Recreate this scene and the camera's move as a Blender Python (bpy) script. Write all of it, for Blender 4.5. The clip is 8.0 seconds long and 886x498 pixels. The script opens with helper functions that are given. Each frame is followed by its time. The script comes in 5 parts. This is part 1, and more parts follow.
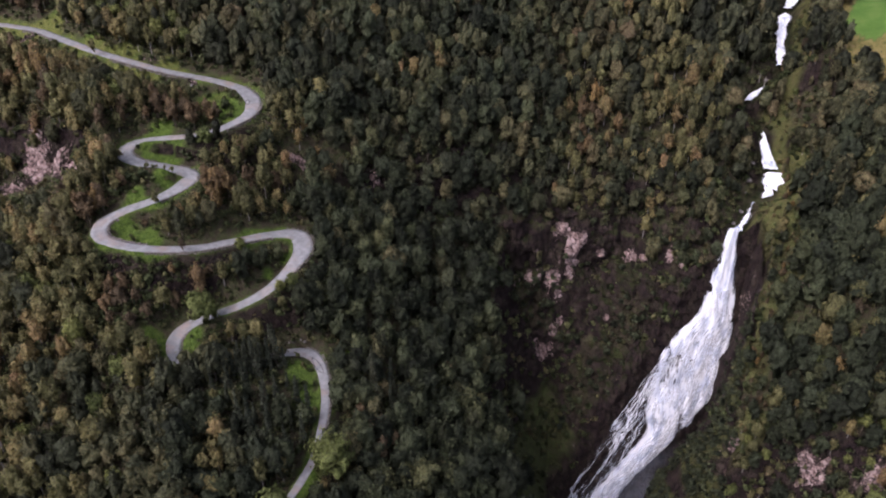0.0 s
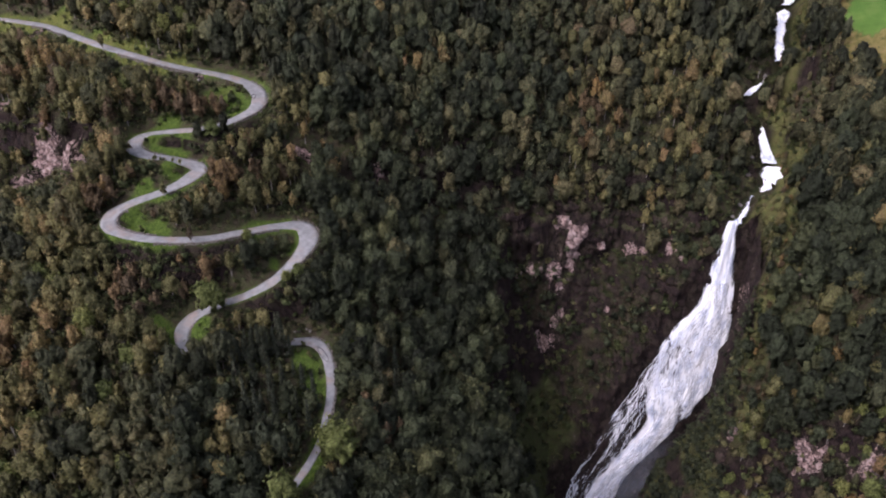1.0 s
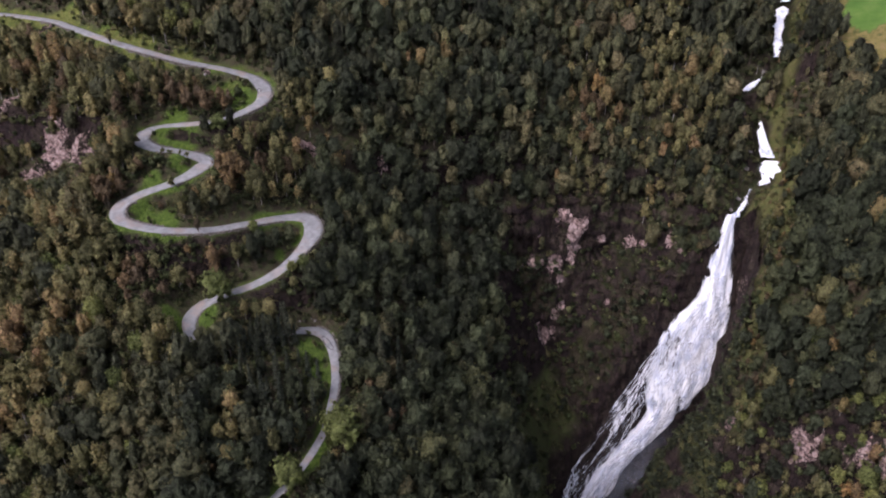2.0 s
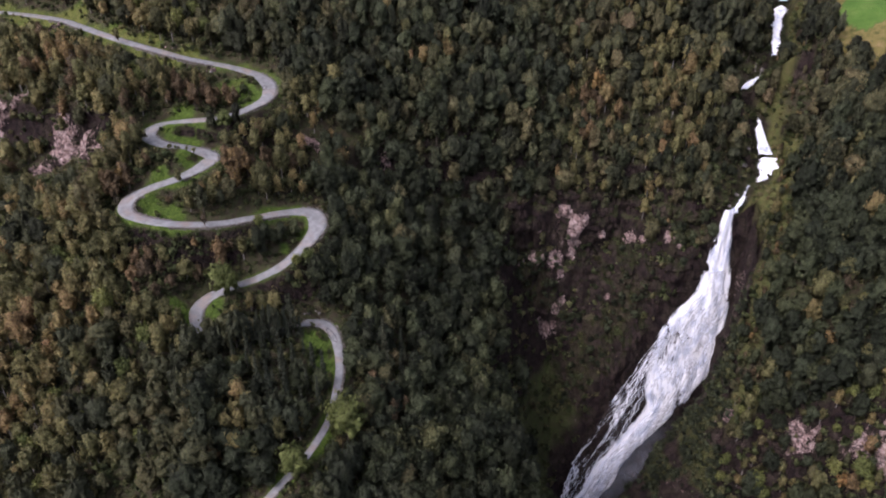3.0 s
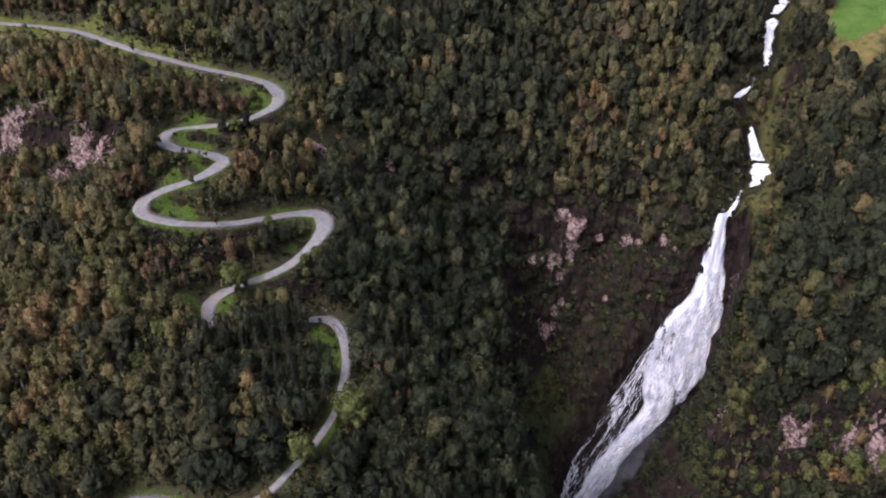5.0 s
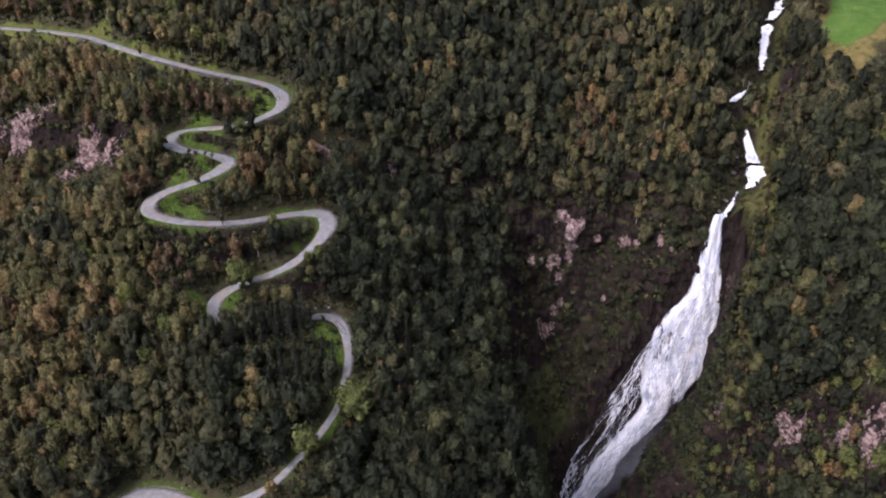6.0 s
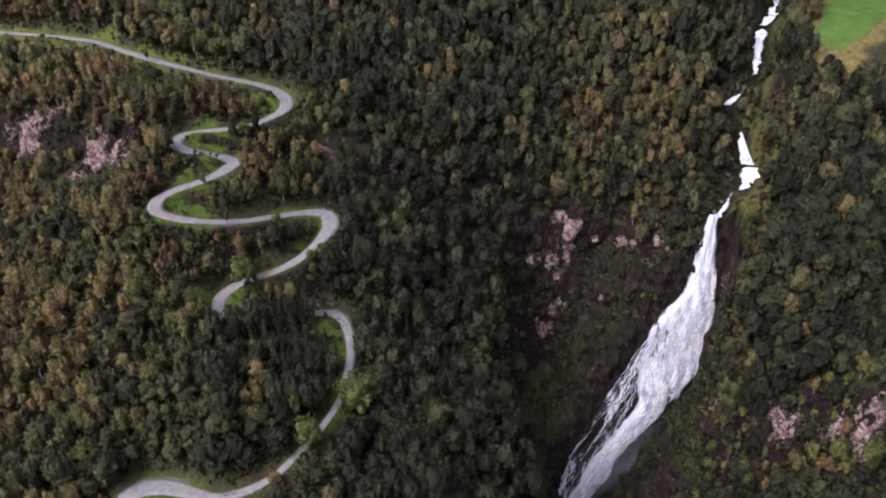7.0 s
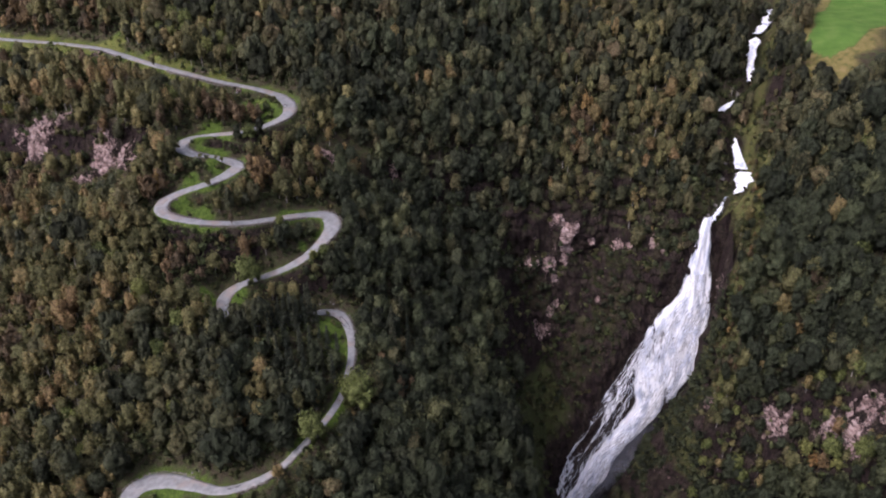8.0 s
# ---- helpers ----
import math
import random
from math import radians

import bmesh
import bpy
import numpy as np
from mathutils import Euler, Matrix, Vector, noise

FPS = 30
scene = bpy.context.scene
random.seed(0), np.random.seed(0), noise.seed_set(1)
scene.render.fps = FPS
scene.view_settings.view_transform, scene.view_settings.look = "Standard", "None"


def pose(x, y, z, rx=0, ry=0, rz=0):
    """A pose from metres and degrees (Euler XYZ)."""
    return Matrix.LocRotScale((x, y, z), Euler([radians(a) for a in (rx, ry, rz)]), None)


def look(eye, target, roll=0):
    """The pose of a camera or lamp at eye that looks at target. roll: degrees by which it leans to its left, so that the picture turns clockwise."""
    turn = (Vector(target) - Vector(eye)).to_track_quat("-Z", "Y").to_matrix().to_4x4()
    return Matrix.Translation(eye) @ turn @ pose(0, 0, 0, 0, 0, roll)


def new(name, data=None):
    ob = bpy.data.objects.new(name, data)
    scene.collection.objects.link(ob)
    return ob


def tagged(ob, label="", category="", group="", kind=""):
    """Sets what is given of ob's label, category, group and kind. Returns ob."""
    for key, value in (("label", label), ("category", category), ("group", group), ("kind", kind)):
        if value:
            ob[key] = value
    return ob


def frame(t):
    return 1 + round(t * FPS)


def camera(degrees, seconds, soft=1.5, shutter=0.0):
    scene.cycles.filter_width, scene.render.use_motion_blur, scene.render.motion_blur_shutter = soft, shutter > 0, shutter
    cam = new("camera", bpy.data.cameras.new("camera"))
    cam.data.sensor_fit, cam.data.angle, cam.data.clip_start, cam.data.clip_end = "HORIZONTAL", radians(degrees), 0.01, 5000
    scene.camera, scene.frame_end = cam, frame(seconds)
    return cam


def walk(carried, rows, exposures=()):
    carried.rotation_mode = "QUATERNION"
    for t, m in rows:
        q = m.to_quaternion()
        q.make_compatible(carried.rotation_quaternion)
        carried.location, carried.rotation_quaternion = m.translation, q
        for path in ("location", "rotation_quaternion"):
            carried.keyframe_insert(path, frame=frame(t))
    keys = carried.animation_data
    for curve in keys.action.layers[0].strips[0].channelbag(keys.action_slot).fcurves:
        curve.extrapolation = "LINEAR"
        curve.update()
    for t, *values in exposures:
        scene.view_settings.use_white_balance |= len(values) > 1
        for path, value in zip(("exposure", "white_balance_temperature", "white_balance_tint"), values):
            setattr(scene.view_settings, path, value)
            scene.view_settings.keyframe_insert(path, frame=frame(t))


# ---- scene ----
cam = camera(59.2, 8.0, soft=2.0)
METRES, EYE, TILT, LEAN, TURN = 60.0, 260.0, -33.8, 0.0, 0.0
ROWS = [
    (0.0, 0.0, 0.0, 0.0, 0.0, 0.0, 0.0),
    (0.5, -0.0075, -0.0429, -0.0293, 0.04, -0.01, -0.03),
    (1.0, -0.0134, -0.0877, -0.0573, 0.09, -0.01, -0.05),
    (1.5, -0.0191, -0.1333, -0.0869, 0.13, -0.04, -0.08),
    (3.0, -0.0243, -0.2675, -0.1692, 0.32, 0.1, -0.14),
    (3.5, -0.0244, -0.3143, -0.2003, 0.38, 0.44, -0.14),
    (4.0, -0.0236, -0.3636, -0.2329, 0.43, 0.78, -0.15),
    (4.5, -0.0225, -0.4151, -0.2682, 0.47, 1.12, -0.15),
    (6.0, -0.0167, -0.5824, -0.3839, 0.6, 2.14, -0.17),
    (6.5, -0.0135, -0.6426, -0.4255, 0.63, 2.47, -0.17),
    (7.0, -0.0102, -0.7045, -0.4685, 0.64, 2.79, -0.17),
    (7.5, -0.0074, -0.7676, -0.5106, 0.64, 3.15, -0.17),
    (8.0, -0.0054, -0.8291, -0.5553, 0.64, 3.64, -0.18),
]
walk(cam, [(t, pose(0, 0, EYE, TILT, LEAN, TURN) @ pose(METRES * x, METRES * y, METRES * z, 90 + pitch, roll, yaw)) for t, x, y, z, yaw, pitch, roll in ROWS], [(0.0, -0.12, 6170, 26), (8.0, -0.12, 6170, 26)])

# ---- light: overcast evening sky, weak wide sun from the west ----
SUN_EL, SUN_AZ = 50.0, 232.0        # degrees; azimuth clockwise from +y
world = bpy.data.worlds.new("sky")
scene.world = world
world.use_nodes = True
wn, wl = world.node_tree.nodes, world.node_tree.links
sky = wn.new("ShaderNodeTexSky")
sky.sky_type, sky.sun_disc = "NISHITA", False
sky.sun_elevation, sky.sun_rotation = radians(SUN_EL), radians(SUN_AZ)
sky.air_density, sky.dust_density, sky.ozone_density = 1.0, 5.0, 1.0
sky_pale = wn.new("ShaderNodeHueSaturation")
sky_pale.inputs["Saturation"].default_value = 0.5
wl.new(sky.outputs[0], sky_pale.inputs["Color"])
wl.new(sky_pale.outputs[0], wn["Background"].inputs["Color"])
wn["Background"].inputs["Strength"].default_value = 0.25
sun = new("sun", bpy.data.lights.new("sun", "SUN"))
sun.data.energy, sun.data.angle, sun.data.color = 1.5, radians(25), (1.0, 0.965, 0.92)
_d = Vector((math.sin(radians(SUN_AZ)) * math.cos(radians(SUN_EL)), math.cos(radians(SUN_AZ)) * math.cos(radians(SUN_EL)), math.sin(radians(SUN_EL))))
sun.matrix_world = look((_d * 900)[:], (0, 0, 0))


# ---- numbers of the plan ----
def smooth(v):
    v = np.clip(v, 0, 1)
    return v * v * (3 - 2 * v)


def hash3(i, j, k, seed):
    n = (i * 374761393 + j * 668265263 + k * 1440662683 + seed * 974711) & 0xFFFFFFFF
    n = ((n ^ (n >> 13)) * 1274126177) & 0xFFFFFFFF
    return ((n ^ (n >> 16)) & 0xFFFF) / 65535.0


def lumps(x, y, z, size, seed=0):
    """Smooth random values, -1 to 1, with lumps of that size in metres."""
    x, y, z = np.broadcast_arrays(np.asarray(x, float) / size, np.asarray(y, float) / size, np.asarray(z, float) / size)
    i, j, k = (np.floor(v).astype(np.int64) for v in (x, y, z))
    fx, fy, fz = (smooth(v - np.floor(v)) for v in (x, y, z))
    out = 0
    for a in (0, 1):
        for b in (0, 1):
            for c in (0, 1):
                w = (fx if a else 1 - fx) * (fy if b else 1 - fy) * (fz if c else 1 - fz)
                out = out + w * hash3(i + a, j + b, k + c, seed)
    return out * 2 - 1


def fractal(x, y, z, size, seed=0, octaves=4):
    return sum(lumps(x, y, z, size / 2 ** o, seed + o) * 0.5 ** o for o in range(octaves))


# the hillside: heights of a coarse lattice, 75 m by 60 m, blended by a cubic spline
HILL = np.array([
    (-6, -11, -18, -28, -35, -33, -31, -42, -55, -61, -64),
    (4, 0, -5, -13, -3, 4, -23, -33, -25, -21, -20),
    (17, 9, 4, 12, 51, 44, -36, -24, 15, 21, 20),
    (35, 22, 19, 68, 61, 33, -60, -1, 61, 62, 57),
    (62, 51, 59, 122, 118, 39, 1, 60, 105, 100, 90),
    (98, 95, 101, 122, 118, 105, 82, 63, 117, 123, 117),
    (135, 138, 137, 163, 173, 162, 131, 136, 155, 135, 133),
    (169, 172, 174, 184, 191, 185, 167, 153, 135, 139, 147),
    (203, 205, 207, 207, 206, 202, 190, 166, 145, 147, 157)], float)
# rock scarps: ends of the line, half height, reach, softness
SCARPS = [(-245, 330, -150, 298, 10, 45, 3.5), (-75, 298, 15, 316, 7.6, 45, 9), (118, 226, 192, 203, 7.5, 40, 4), (98, 311, 132, 308, 5.7, 26, 4)]
# bare pale rock: x, y, z, reach
SLOPE_ROCK = [(-180, 302, 104, 12), (-219, 324, 107, 10), (-164, 299, 102, 6), (-31, 306, 89, 4), (-62, 300, 90, 5), (-45, 302, 88, 4), (155, 274, 57, 4), (150, 215, 8, 6),
              (166, 211, 4, 5), (119, 231, -4, 8), (180, 207, 10, 9), (188, 205, 10, 8)]
BRINK_ROCK = [(58, 316, 60, 4), (61, 315, 53, 5.5), (64, 315, 56, 4.5), (62, 315, 48, 5.5), (63, 316, 43, 3.5), (45, 308, 54, 3.4), (111, 303, 54, 3.5), (76, 316, 48, 2),
              (91, 313, 46, 2.4), (97, 311, 47, 2)]
GORGE_ROCK = [(61, 312, 40, 2.6), (36, 307, 37, 2.2), (41, 307, 39, 2.4), (46, 306, 38, 2.6), (52, 308, 37, 2.6), (56, 306, 30, 2), (40, 299, -4, 5), (46, 301, -4, 5.5),
              (51, 301, 0, 4), (54, 300, 11, 3), (58, 302, 15, 2.4), (80, 302, 20, 1.8), (29, 303, 21, 1.8)]
OUTCROPS = SLOPE_ROCK + BRINK_ROCK + GORGE_ROCK
# open grass beside the road: x, y, reach
LAWNS = [(-103, 319, 8), (-94, 314, 6), (-119, 291, 5.5), (-112, 290, 5), (-113, 276, 3.6), (-121, 268, 3), (-121, 251, 5.5), (-113, 251, 4.2), (-62, 256, 3), (-68, 248, 2.6), (-93, 221, 4), (-92, 215, 4),
         (-53, 217, 4.5), (-50, 207, 4), (-37, 226, 4), (-36, 215, 3), (-108, 147, 5), (-190, 377, 5), (-165, 357, 5), (-145, 346, 5), (-125, 340, 4), (-220, 372, 5), (-240, 378, 6), (-258, 383, 7), (-200, 366, 5), (-107, 220, 5), (-118, 303, 4)]
# the stream above the fall, from the top down: x, y, z, width
STREAM = [(215, 490, 137, 6), (203, 455, 131, 7), (194, 441, 128, 6), (190, 432, 124, 9), (185, 416, 119, 8.5), (180, 399, 113, 8), (176, 392, 109, 5),
          (167, 385, 104, 4), (158, 378, 100, 8), (158, 370, 93, 6), (162, 360, 89, 5), (162, 350, 82, 11), (162, 341, 77.5, 10), (161, 335, 76, 13),
          (157, 328, 71, 11), (147, 323, 68, 5), (142, 315, 66, 6), (136, 308, 63, 7)]
# the road, from the top down: x, y, z, width
ROAD_TOP = [(-330, 402, 140, 4.6), (-290, 396, 139.2, 4.6), (-249, 388, 138.5, 4.6), (-223, 383, 138, 4.6), (-199, 375, 137.5, 4.8), (-184, 365, 137.1, 5), (-160, 348, 136.5, 4.8),
            (-137, 337, 134.5, 4.8), (-121, 334, 131.5, 4.8), (-104, 333, 128.5, 5), (-92, 330, 126.1, 6), (-84, 322, 124, 7.5), (-83, 310, 122.5, 6.2),
            (-90, 301, 121, 5), (-97, 297, 119.8, 4.8), (-105, 296, 118.6, 4.8), (-118, 298, 116.5, 5), (-129, 297, 114.8, 6.5), (-132, 290.5, 113.5, 7), (-125, 284.5, 112.3, 6)]
ROAD_MID = [(-113, 284.5, 110, 5.6), (-103, 281.5, 108, 7.5), (-105, 274, 107, 7), (-113, 266, 105.6, 5.4), (-124, 259.5, 104, 5.4), (-130.5, 253.5, 102, 6.5), (-129.5, 247.5, 100, 6),
            (-121, 244, 98.5, 5), (-109, 244, 96.7, 4.8), (-94, 248, 94.5, 4.8), (-82, 256, 92.3, 4.8), (-69, 264.5, 90, 5.4), (-59.5, 266.5, 88.5, 8), (-56, 259.5, 87, 8.2),
            (-59.5, 249, 84.5, 5.6), (-67, 239.5, 81, 5), (-77, 233.5, 78, 4.8), (-88, 231.5, 74.8, 5), (-97, 227.5, 72, 6), (-100, 221, 70, 6)]
ROAD_LOW = [(-97, 214.5, 67.5, 5), (-90, 211, 66, 4.2), (-79, 213, 64.6, 4), (-69, 220, 63.1, 4), (-59, 225.5, 61.5, 4.4), (-50.5, 226, 60, 5.4), (-45.5, 219, 57.5, 4.3),
            (-43, 206, 55, 3.3), (-43.5, 194, 52, 3.0), (-45, 183, 49.7, 3.0), (-51, 170, 46.5, 3.0), (-59, 160, 42.9, 3.0), (-66, 152.5, 40, 3.2), (-76, 148, 37, 4),
            (-87, 147, 34.5, 4.5), (-98, 151, 32.8, 6), (-109, 155, 31, 8), (-119, 155, 29.5, 8.5), (-124, 149, 28, 7), (-118, 142, 26, 6), (-104, 139, 23, 5), (-80, 132, 18, 5), (-50, 118, 10, 5)]


def spline(points, step):
    """Points every step metres or so along a smooth curve through the given ones."""
    p = np.array(points, float)
    p = np.vstack([2 * p[0] - p[1], p, 2 * p[-1] - p[-2]])
    out = []
    for i in range(1, len(p) - 2):
        n = max(2, int(np.linalg.norm(p[i + 1, :3] - p[i, :3]) / step))
        t = (np.arange(n) / n)[:, None]
        a, b, c, d = p[i - 1:i + 3]
        out.append(0.5 * (2 * b + (c - a) * t + (2 * a - 5 * b + 4 * c - d) * t ** 2 + (3 * b - a - 3 * c + d) * t ** 3))
    return np.vstack(out + [p[-2:-1]])


ROAD = spline(ROAD_TOP + ROAD_MID + ROAD_LOW, 1.2)
STREAMLINE = spline(STREAM, 1.5)


def nearest(x, y, line, reach):
    """Distance to a line of points and its z and width there; far points get reach."""
    x, y = np.asarray(x, float), np.asarray(y, float)
    d, z, w = np.full(x.shape, float(reach)), np.zeros(x.shape), np.full(x.shape, 5.0)
    near = (x > line[:, 0].min() - reach) & (x < line[:, 0].max() + reach) & (y > line[:, 1].min() - reach) & (y < line[:, 1].max() + reach)
    idx = np.flatnonzero(near.ravel())
    for part_idx in np.array_split(idx, max(1, len(idx) // 4000)):
        dd = np.hypot(x.ravel()[part_idx, None] - line[None, :, 0], y.ravel()[part_idx, None] - line[None, :, 1])
        k = dd.argmin(1)
        m = dd[np.arange(len(k)), k]
        ok = m < reach
        d.ravel()[part_idx[ok]] = m[ok]
        z.ravel()[part_idx[ok]] = line[k[ok], 2]
        w.ravel()[part_idx[ok]] = line[k[ok], 3]
    return d, z, w


def hill(x, y):
    """Height of the hillside before stream and gorge are cut and the road is laid."""
    u, v = np.clip((x + 300) / 75, 0, 7.999), np.clip((y - 90) / 60, 0, 5.999)
    i, j = np.floor(u).astype(int), np.floor(v).astype(int)

    def weights(f):
        return ((1 - f) ** 3 / 6, (3 * f ** 3 - 6 * f * f + 4) / 6, (-3 * f ** 3 + 3 * f * f + 3 * f + 1) / 6, f ** 3 / 6)
    bx, by = weights(u - i), weights(v - j)
    z = sum(bx[a] * by[b] * HILL[j + b, i + a] for a in range(4) for b in range(4))
    for x0, y0, x1, y1, half, reach, soft in SCARPS:
        n = math.hypot(x1 - x0, y1 - y0)
        ux, uy = (x1 - x0) / n, (y1 - y0) / n
        a, d = (x - x0) * ux + (y - y0) * uy, (y - y0) * ux - (x - x0) * uy
        d = d + 3.0 * lumps(x, y, 0, 14, 91)
        e = np.maximum(0, np.maximum(-a, a - n))
        z = z + half * np.tanh(d / soft) * np.exp(-(d / reach) ** 2) * np.exp(-(e / 18) ** 2)
    z = z + 1.6 * fractal(x, y, 0, 26, 5, 3) - 8 * np.exp(-((x - 62) / 30) ** 2 - ((y - 314) / 16) ** 2)
    # steep ground under the crags beside the fall
    drop = np.interp(x, [100, 118, 192, 260], [232, 226, 203, 196]) - y
    z = z - 20 * smooth((drop - 1) / 24) * smooth((x - 100) / 14) * smooth((y - 60) / 60)
    z = z + 8 * np.exp(-((x - 21) / 14) ** 2 - ((y - 200) / 16) ** 2)
    # beyond the slope: high fells behind, the valley floor in front
    far = np.maximum(0, y - 450)
    z = z + 0.42 * far * np.exp(-far / 1500) * smooth(far / 60) * (1 + 0.35 * lumps(x, y, 0, 400, 8))
    front = np.maximum(0, 90 - y)
    z = z * np.exp(-front / 120) + (-40 + 0.25 * np.maximum(0, front - 500)) * (1 - np.exp(-front / 120))
    side = np.maximum(0, np.abs(x) - 300)
    return z + 0.12 * side * np.exp(-side / 1800) + 12 * smooth(side / 200) * lumps(x, y, 0, 160, 3)


def slab_y(x, z):
    """The rock slab under the fall: y of its face at x, z."""
    return 264.3 + 0.22 * z + 0.2 * x


def wall_y(x, z):
    """The whole back wall of the gorge: the slab and the recess beside it."""
    edge = 67 + (z + 57) * 0.58
    side = smooth((edge - 5 - x) / 45)
    return slab_y(x, z) + 26 * side + (0.25 + side) * (2.6 * lumps(x, z * 1.4, 0, 11, 111) + 1.3 * lumps(x, z, 9, 4.5, 112))


def rim_x(y):
    """The right-hand rim of the gorge: x at y."""
    return np.interp(y, [150, 200, 230, 250, 272, 280, 295, 330], [112, 116, 124, 130, 140, 143, 148, 148])


def side_slope(y):
    """How steeply the right-hand side of the gorge falls from its rim."""
    return np.interp(y, [240, 250, 265, 280], [2.1, 2.6, 6.0, 8.0])


def ground(x, y):
    x, y = np.broadcast_arrays(np.asarray(x, float), np.asarray(y, float))
    h = hill(x, y)
    # stream bed
    d, zs, w = nearest(x, y, STREAMLINE, 45)
    bed = np.where(d < 45, zs - 1.6 + 1.15 * np.maximum(0, d - w / 2), 1e4)
    z = np.minimum(h, bed)
    # gorge
    inside = (x > 5) & (x < 190) & (y > -200) & (y < 330)
    gx, gy, gh = x[inside], y[inside], h[inside]
    low, high = np.full(gx.shape, -140.0), np.full(gx.shape, 130.0)
    for _ in range(24):
        mid = (low + high) / 2
        up = wall_y(gx, mid) < gy
        low, high = np.where(up, mid, low), np.where(up, high, mid)
    left_x = np.interp(gy, [130, 150, 170, 190, 202, 230, 330], [48, 43, 37.5, 30.5, 25.5, 19.5, 22]) + np.where(gy > 215, 5, 2) * lumps(gx, gy, 0, 20, 31) + 2 * lumps(gx, gy, 0, 7, 35)
    right_x = rim_x(gy) + 1.6 * lumps(gx, gy, 0, 12, 32)
    left_wall = gh - np.interp(gy, [200, 235], [4.0, 2.2]) * np.maximum(0, gx - left_x)
    right_wall = gh - side_slope(gy) * np.maximum(0, right_x - gx)
    talus = -10 - (302 - gy) * 1.5 - np.maximum(0, gx - 52) * 1.1 + 1.5 * lumps(gx, gy, 0, 9, 33)
    bottom = -104 - 0.02 * np.maximum(0, 250 - gy) + 2 * lumps(gx, gy, 0, 8, 34)
    g = np.maximum.reduce([low, talus, bottom, left_wall, right_wall])
    z = z.copy()
    g = gh + (g - gh) * smooth((gy - 20) / 120)
    z[inside] = np.minimum(z[inside], g)
    # road bench
    d, zr, w = nearest(x, y, ROAD, 26)
    half = w / 2 + 0.5
    over = np.maximum(0, d - half)
    z = np.where(d < 26, np.clip(z, zr - 0.25 - 1.6 * over, zr - 0.25 + 1.05 * over), z)
    return z


def face(x, y, e=1.2):
    """Steepness of the ground: rise over run."""
    return np.hypot(ground(x + e, y) - ground(x - e, y), ground(x, y + e) - ground(x, y - e)) / (2 * e)


def meadow_at(x, y, margin=22.0):
    """Open field on the shelf above the gorge, and the rough grass along its lower edge."""
    edge = 202 + np.interp(y, [384, 398, 472], [0, 7, 46]) + 2.5 * lumps(x, y, 0, 15, 55)
    low = np.interp(x, [202, 213, 226, 259, 300], [384, 375.5, 381, 414, 440]) + 2 * lumps(x, y, 0, 9, 56)
    return (x > edge - 0.25 * margin) & (y > low - margin * np.interp(x, [200, 240], [0.9, 1.6])) & (y < 520)


# ---- materials ----
def material(name, rough=0.8, gloss=0.12):
    m = bpy.data.materials.new(name)
    m.use_nodes = True
    m.node_tree.nodes["Principled BSDF"].inputs["Roughness"].default_value = rough
    m.node_tree.nodes["Principled BSDF"].inputs["Specular IOR Level"].default_value = gloss
    return m, m.node_tree.nodes, m.node_tree.links, m.node_tree.nodes["Principled BSDF"]


def place(nodes):
    return nodes.new("ShaderNodeNewGeometry").outputs["Position"]


def noise_tex(nodes, links, vector, scale, detail=4.0, rough=0.55, squash=None, tip=0.0):
    n = nodes.new("ShaderNodeTexNoise")
    n.inputs["Scale"].default_value, n.inputs["Detail"].default_value, n.inputs["Roughness"].default_value = scale, detail, rough
    if squash:
        mp = nodes.new("ShaderNodeMapping")
        mp.inputs["Scale"].default_value = squash
        mp.inputs["Rotation"].default_value = (0, radians(tip), 0)
        mp.vector_type = "TEXTURE" if tip else "POINT"
        links.new(vector, mp.inputs["Vector"])
        vector = mp.outputs[0]
    links.new(vector, n.inputs["Vector"])
    return n.outputs["Fac"]


def ramp(nodes, links, value, stops):
    r = nodes.new("ShaderNodeValToRGB")
    e = r.color_ramp.elements
    while len(e) < len(stops):
        e.new(0.5)
    for k, (p, c) in enumerate(stops):
        e[k].position = p
        e[k].color = (*c, 1) if len(c) == 3 else c
    links.new(value, r.inputs["Fac"])
    return r.outputs["Color"]


def grey(p, v):
    return (p, (v, v, v))


def mixed(nodes, links, fac, a, b):
    m = nodes.new("ShaderNodeMix")
    m.data_type = "RGBA"
    links.new(fac, m.inputs[0])
    for socket, v in ((m.inputs[6], a), (m.inputs[7], b)):
        if isinstance(v, tuple):
            socket.default_value = (*v, 1)
        else:
            links.new(v, socket)
    return m.outputs[2]


def sums(nodes, links, op, a, b):
    m = nodes.new("ShaderNodeMath")
    m.operation = op
    for socket, v in ((m.inputs[0], a), (m.inputs[1], b)):
        if isinstance(v, (int, float)):
            socket.default_value = v
        else:
            links.new(v, socket)
    return m.outputs[0]


def bumped(nodes, links, bsdf, height, strength, distance):
    b = nodes.new("ShaderNodeBump")
    b.inputs["Strength"].default_value, b.inputs["Distance"].default_value = strength, distance
    links.new(height, b.inputs["Height"])
    links.new(b.outputs[0], bsdf.inputs["Normal"])
    return b.outputs[0]


def attribute(nodes, name):
    a = nodes.new("ShaderNodeAttribute")
    a.attribute_name = name
    return a.outputs["Fac"]


